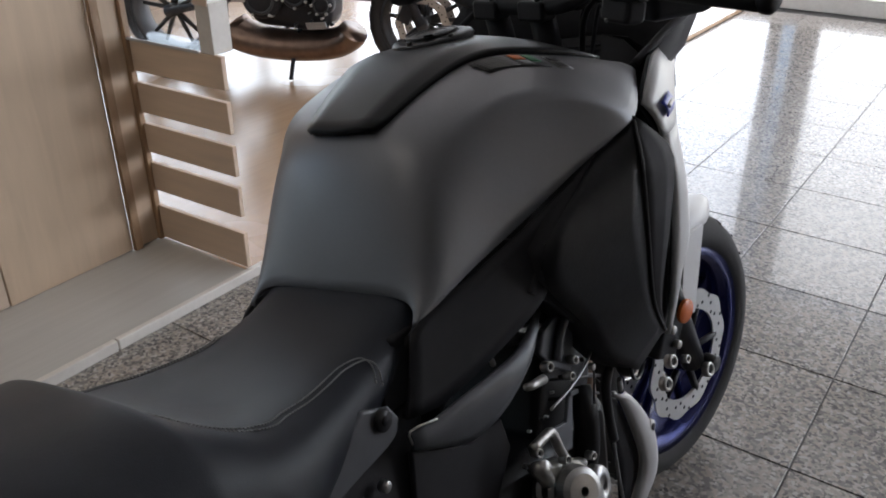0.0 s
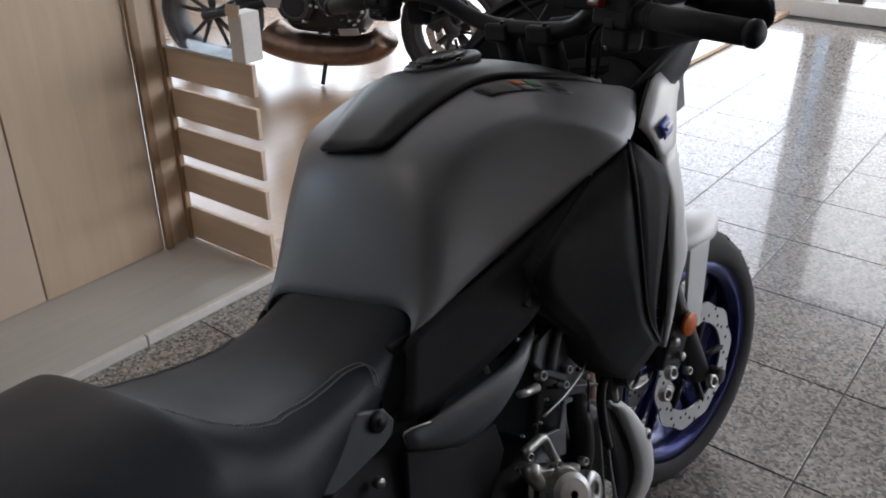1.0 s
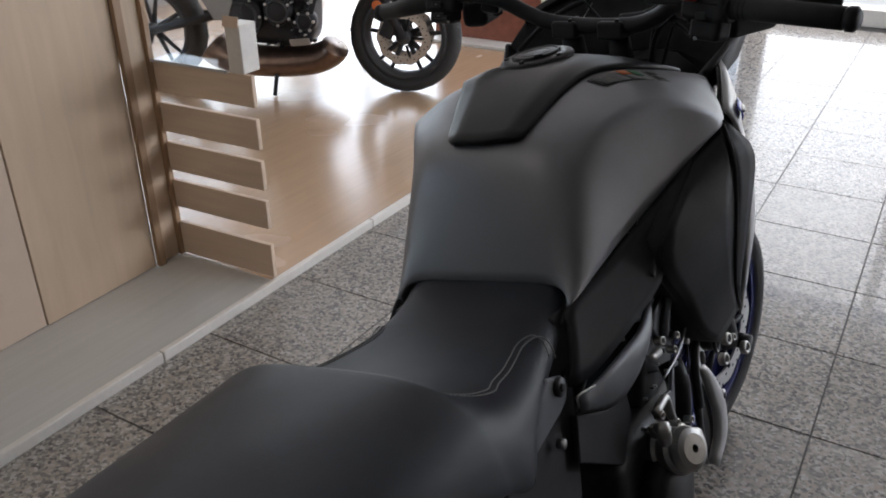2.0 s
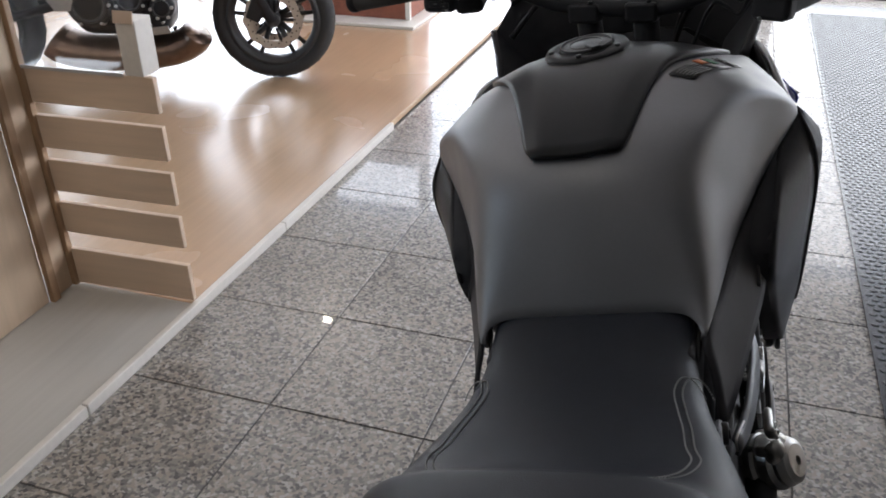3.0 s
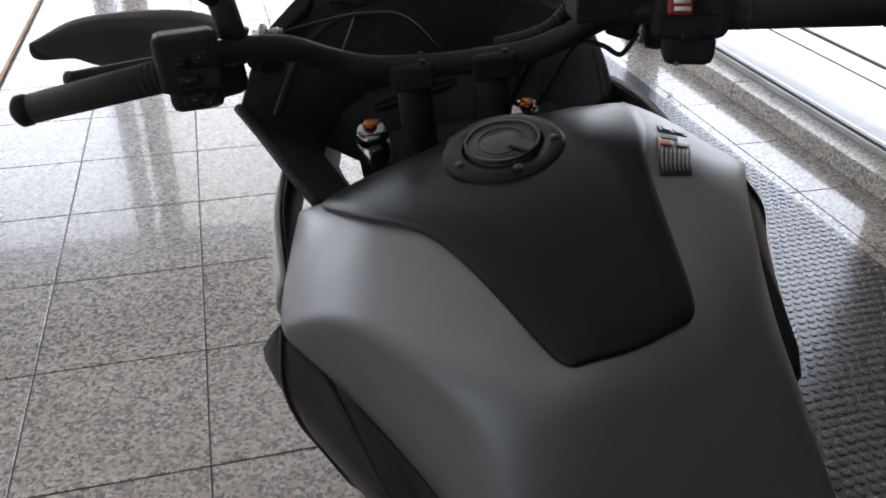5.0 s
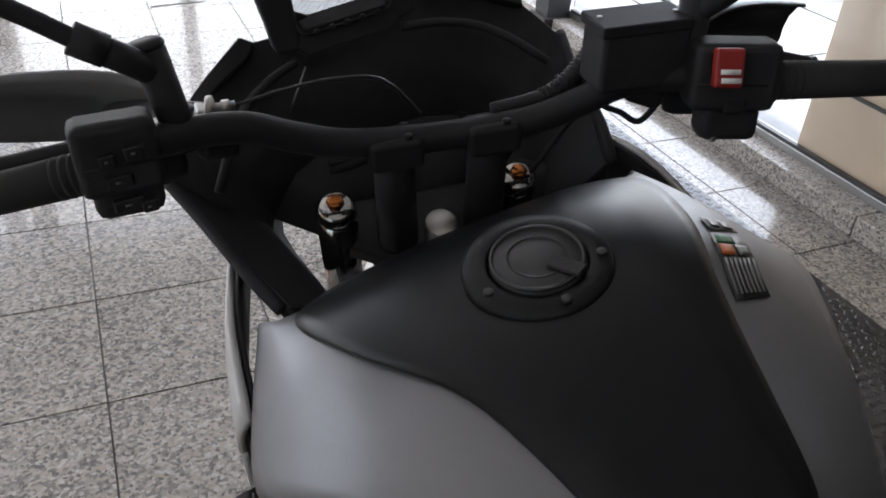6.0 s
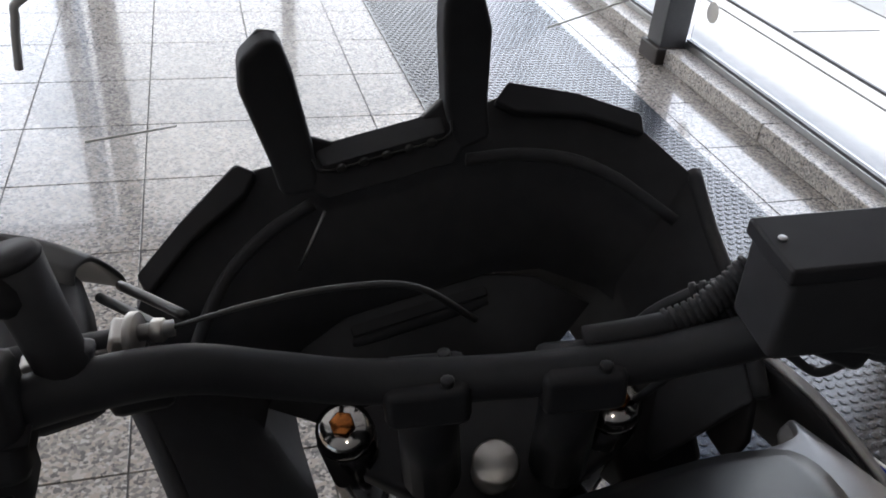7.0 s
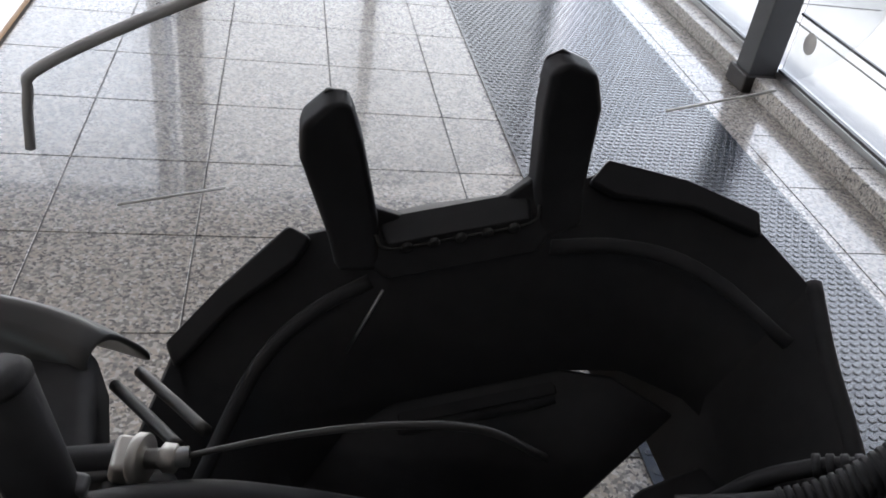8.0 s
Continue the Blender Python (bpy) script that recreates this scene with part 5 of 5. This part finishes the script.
part("gasket_plate", plate([(0.178, 0.773, 0.624), (0.178, 0.780, 0.620), (0.178, 0.756, 0.543), (0.178, 0.732, 0.553), (0.178, 0.697, 0.606), (0.178, 0.750, 0.588)], -.006), FRAMEGREY, bike, "blue-grey engine bracket", bevel=.002)
part("gasket_tab", plate([(0.181, 0.767, 0.624), (0.181, 0.790, 0.616), (0.181, 0.790, 0.609), (0.181, 0.766, 0.617)], -.008), FRAMEGREY, bike, bevel=.002)
part("arm_bracket", tube([(0.186, 0.649, 0.616), (0.186, 0.675, 0.614), (0.186, 0.697, 0.609), (0.186, 0.708, 0.581), (0.186, 0.719, 0.555)], .0065, 8, 3), ALLOY, bike, "cast alloy arm bracket")
pump = part("pump_housing", plate([(0.186, 0.652, 0.590), (0.186, 0.715, 0.552), (0.186, 0.782, 0.511), (0.186, 0.770, 0.496), (0.186, 0.741, 0.505), (0.186, 0.665, 0.560)], -.020), ALLOY, bike, "cast alloy pump housing", bevel=.006)
PUMP, PUMP_AXIS = Vector((0.186, 0.710, 0.512)), (1, -.35, .45)
part("pump_barrel", lathe([(.020, -.04), (.040, -.038), (.041, -.010), (.036, -.006), (.038, -.002), (.038, .012), (.033, .018), (.034, .024), (.030, .034), (.022, .038), (.006, .039)], PUMP, PUMP_AXIS, 36), ALLOY, pump, "ringed alloy pump barrel", smooth=False)
part("pump_neck", tube([(0.188, 0.666, 0.559), (0.192, 0.651, 0.584), (0.188, 0.656, 0.589)], (.010, .013), 12), ALLOY, pump)
part("filler_cap", lathe([(.004, .010), (.026, .009), (.029, .004), (.029, -.010)], (0.200, 0.766, 0.480), (1, .1, .1), 28), STEEL, bike, "flat alloy filler cap")
part("frame_hoop", tube([(0.155, 0.660, 0.766), (0.155, 0.647, 0.767), (0.155, 0.641, 0.754), (0.155, 0.647, 0.729)], .0035, 8), ALLOY, bike, "bright alloy hoop behind the cover")
part("hoop_clip", block((.010, .016, .012), (0.158, 0.655, 0.767)), ALLOY, bike, bevel=.003)
part("guard_clip", block((.008, .014, .020), (0.186, 0.901, 0.557), (0, 0, 20)), ALLOY, bike, bevel=.003)
horn = part("horn", drum(.030, .02, Vector((0.205, 0.926, 0.591)) - Vector((.014, 0, 0)), (1, .1, 0), 24, edge=.004), ENGINE, bike)
part("horn_ring", lathe([(.0305, -.003), (.0335, -.001), (.0335, .003), (.0305, .004)], (0.205, 0.926, 0.591), (1, .1, 0), 32), CAPGREY, horn, "thin grey horn rim")
rng = random.Random(5)
for k in range(16):
    y, z = rng.uniform(.66, .86), rng.uniform(.50, .68)
    part("engine_bolt", drum(rng.uniform(.002, .0038), .006, (.160, y, z), (1, rng.uniform(-.3, .3), .2), 6), rng.choice((STEEL, CAPGREY, ENGINE)), bike)
part("side_stand", tube([(-.12, .55, .34), (-.20, .52, .18), (-.2255, .50, .062)], .011, 10), ENGINE, bike, "black side stand")
part("stand_foot", block((.05, .06, .01), (-.2295, .50, .0606), (0, LEAN_ANGLE, 0)), ENGINE, bike, bevel=.002)
for k in range(7):
    part("label_bar", patch(4.95, 5.40, 1.25 + .085 * k, 1.29 + .085 * k, .0004), LABELGREY, lab, thick=.0006)
part("label_field", patch(5.45, 5.64, 1.24, 1.50, .0004), ORANGE, lab, thick=.0006)
part("label_field", patch(5.68, 5.86, 1.24, 1.60, .0004), GREEN, lab, thick=.0006)
part("label_field", patch(5.45, 5.64, 1.56, 1.80, .0004), LABELGREY, lab, thick=.0006)
small = part("small_sticker", patch(6.02, 6.28, 1.25, 1.85, -.0005), LABELGREY, bike, "small grey information sticker", thick=.0008)
for c0, c1 in ((1.32, 1.50), (1.58, 1.78)):
    part("label_field", patch(6.06, 6.24, c0, c1, .0004), LABEL, small, thick=.0006)

# ---- things on the stage ----
far = thing("motorcycle", "black naked motorcycle with bronze exhaust standing on the stage", "motorcycle", pose(-3.822, 2.933, 0.028, 0, 0, -68))
wheel((0, 1.42, .302), .06, far, False, POST_METAL)
part("rim_lip", lathe([(.222, .048), (.222, .054), (.206, .050), (.206, .044)], (0, 1.42, .302), (1, 0, 0), 56), CAPGREY, far, "grey rim lip")
wheel((0, 0, .305), .088, far, False, POST_METAL, False)
part("engine", block((.30, .46, .34), (0, .72, .42), (-4, 0, 0)), ENGINE, far, "black engine block", bevel=.09, seg=4)
part("cylinder", block((.30, .20, .30), (0, .88, .62), (-24, 0, 0)), ENGINE, far, bevel=.02)
for k in range(6):
    part("cooling_fin", block((.312, .215, .006), (0, .845 + .014 * k, .52 + .034 * k), (-24, 0, 0)), SATIN, far)
part("frame_tube", tube([(.13, 1.08, .86), (.17, .86, .72), (.17, .60, .68), (.15, .48, .46)], .018, 10), ENGINE, far)
part("frame_tube", tube([(.13, 1.08, .80), (.17, .98, .50), (.16, .92, .34)], .016, 10), ENGINE, far)
for r, y, z in ((.105, .60, .42), (.078, .79, .45), (.055, .93, .40), (.045, .70, .58)):
    c = part("engine_cover", drum(r, .09, (.155, y, z), (1, 0, 0), 36, edge=.016), ENGINE, far)
    part("cover_ring", lathe([(r * .62, .0), (r * .66, .006), (r * .74, .006), (r * .78, .0)], (.200, y, z), (1, 0, 0), 32), CAPGREY, c)
    for k in range(6):
        t = 2 * math.pi * k / 6 + r * 20
        part("cover_bolt", drum(.008, .012, (.198, y + r * .9 * math.cos(t), z + r * .9 * math.sin(t)), (1, 0, 0), 8), ALLOY, c)
box = part("muffler", moved(tube([(0, .37, .235), (0, .42, .200), (0, .55, .168), (0, .75, .160), (0, .93, .178), (0, 1.02, .215), (0, 1.05, .25)], (.085, .075), 22, 8), Matrix.Translation((.06, 0, 0)) @ Matrix.Diagonal((1.7, 1, 1, 1))), EXHAUST, far, "bronze underslung exhaust box")
for y in (.66, .84):
    part("strap", lathe([(.082, -.012), (.086, -.010), (.086, .010), (.082, .012)], (0, y, .158), (0, 1, 0), 26), ENGINE, box).scale = (1.7, 1, 1)
# Small steel plate that draws a bright highlight on the exhaust box.
part("muffler_glint", plate([(.195, .84, .31), (.195, .95, .32), (.195, .96, .285), (.195, .85, .275)], .006), STEEL, box, bevel=.003)
part("foot_plate", plate([(.21, .56, .50), (.21, .50, .62), (.21, .41, .62), (.21, .38, .52), (.21, .45, .40), (.21, .52, .40)], .012), ALLOY, far, "alloy foot rest plate", bevel=.003)
rnd = random.Random(9)
for k in range(34):
    part("fitting", drum(rnd.uniform(.004, .010), .03, (.175, rnd.uniform(.46, .98), rnd.uniform(.28, .66)), (1, 0, 0), 8), rnd.choice((ALLOY, STEEL, ENGINE, ENGINE, ENGINE)), far)
for k in range(7):
    y = rnd.uniform(.5, .95)
    part("hose", tube([(.18, y, .64), (.20, y + .03, .55), (.19, y - .02, .45), (.18, y + .05, .36)], rnd.uniform(.005, .012), 8), ENGINE, far)
part("stand", tube([(.08, .76, .25), (.16, .745, .12), (.20, .735, .008)], .012, 8), ENGINE, far)
for s in (1, -1):
    part("fork_leg", tube([(s * .1, 1.13, .95), (s * .1, 1.42, .302)], .026, 14, curved=False), ENGINE, far)
    part("caliper", block((.045, .07, .1), (s * .1, 1.35, .36), (-25, 0, 0)), ENGINE, far, bevel=.008)
    part("swing_arm", tube([(s * .11, .48, .42), (s * .1, 0, .305)], .022, 10, curved=False), ENGINE, far)
part("reflector", drum(.025, .01, (.135, 1.30, .48), (1, 0, 0), 18), AMBER, far, "amber reflector")
part("fuel_tank", skin([[(0, .55, .86), (.12, .55, .84), (.13, .55, .7)], [(0, .7, 1.02), (.17, .7, .95), (.18, .7, .72)], [(0, .95, 1.06), (.2, .95, .98), (.2, .95, .75)], [(0, 1.1, .95), (.12, 1.1, .9), (.12, 1.1, .75)]], True), SATIN, far, subsurf=2, thick=.006)
part("seat", skin([[(0, -.1, .92), (.1, -.1, .9), (.11, -.1, .84)], [(0, .25, .86), (.13, .25, .84), (.14, .25, .76)], [(0, .56, .85), (.11, .56, .83), (.12, .56, .74)]], True), VINYL, far, subsurf=2, thick=.006)
part("handlebar", tube([(-.38, .93, 1.1), (-.15, 1.04, 1.08), (.15, 1.04, 1.08), (.38, .93, 1.1)], .012, 10), SATIN, far)
part("front_fender", skin([[(0, 1.42 + .33 * math.cos(a), .30 + .33 * math.sin(a)), (.06, 1.42 + .32 * math.cos(a), .30 + .32 * math.sin(a))] for a in [radians(60 + 14 * k) for k in range(6)]], True), SATIN, far, thick=.004)

holder = thing("acrylic_holder", "clear acrylic leaflet holder standing on the crate slats", "holder", pose(-1.955, Y_SLAT + 0.040, 0.6895, 0, 0, 2.0))
for sz, at in (((.30, .003, .30), (0, -.045, .155)), ((.30, .003, .30), (0, .045, .155)), ((.003, .09, .30), (-.15, 0, .155)), ((.003, .09, .30), (.15, 0, .155)), ((.31, .096, .005), (0, 0, .0025))):
    part("acrylic_sheet", block(sz, at), THIN, holder, smooth=False)
part("front_lip", block((.31, .004, .008), (0, -.050, .004)), GREYTEXT, holder, "pale polished lower edge", smooth=False)

leaflets = thing("leaflet_box", "pale cream cardboard leaflet box beside the acrylic holder", "box", pose(-1.772, Y_SLAT + .040, 0.6895, 0, 0, 2.0))
part("carton", block((.055, .07, .14), (0, 0, .07)), TRIM_WHITE, leaflets, smooth=False, bevel=.003)
part("flap", block((.055, .003, .03), (0, -.037, .148), (-12, 0, 0)), CARD, leaflets, smooth=False)

stand = thing("display_counter", "red-brown counter with a pale base plate on the stage", "counter", pose(-2.66, 4.77, 0.028))
part("body", block((.80, .40, .9), (0, .1, .47)), BRICKRED, stand, smooth=False, bevel=.004)
part("base_plate", block((.98, .62, .02), (0, .05, .01)), TRIM_WHITE, stand, smooth=False, bevel=.004)
part("corner_trim", block((.03, .03, .9), (.40, -.1, .47)), TRIM_WHITE, stand, smooth=False, bevel=.003)

# ceiling lamps
LAMP_GLOW = glow("lamp_lens", (1, 0.90, 0.78), 260)
lamp = thing("ceiling_lamp", "round recessed ceiling spotlight giving warm light", "lamp", pose(-3.70, 5.92, TOP), group="ceiling spotlights")
part("bezel", lathe([(.033, -.004), (.033, -.012), (.06, -.018), (.10, -.014), (.10, -.004)], (0, 0, 0), (0, 0, 1), 32), STEEL, lamp)
part("lens", drum(.032, .008, (0, 0, -.010), (0, 0, 1), 28), LAMP_GLOW, lamp)
# The copy at (-1.2, -1.2) houses the added crate spot.
for x, y in ((-3.0, 0.2), (-4.6, 2.6), (-1.2, -1.2), (-3.6, -3.0)):
    copy_thing(lamp, pose(x, y, TOP))

# ---- floor slabs, last ----
tile_me = bpy.data.meshes.new("tile")
tb = block((TILE - 0.004, TILE - 0.004, 0.01), (0, 0, -0.005))
bmesh.ops.bevel(tb, geom=[e for e in tb.edges if all(v.co.z > -0.001 for v in e.verts)], offset=0.0012, segments=1, affect="EDGES")
tb.to_mesh(tile_me)
tb.free()
tile_me.materials.append(GRANITE)
i0, i1 = math.ceil((X_PLAT - GX) / TILE - 1), math.floor((X_STEP - GX) / TILE)
for j in range(-20, 12):
    y = GY + TILE * (j + 0.5)
    if y + TILE / 2 > Y_FRONT + 0.1:
        continue
    for i in range(-2, 6):
        x = GX + TILE * (i + 0.5)
        t = new("tile", tile_me)
        t.location = (x, y, 0)
        t.rotation_euler = (0, 0, 0)
        t.parent = floor
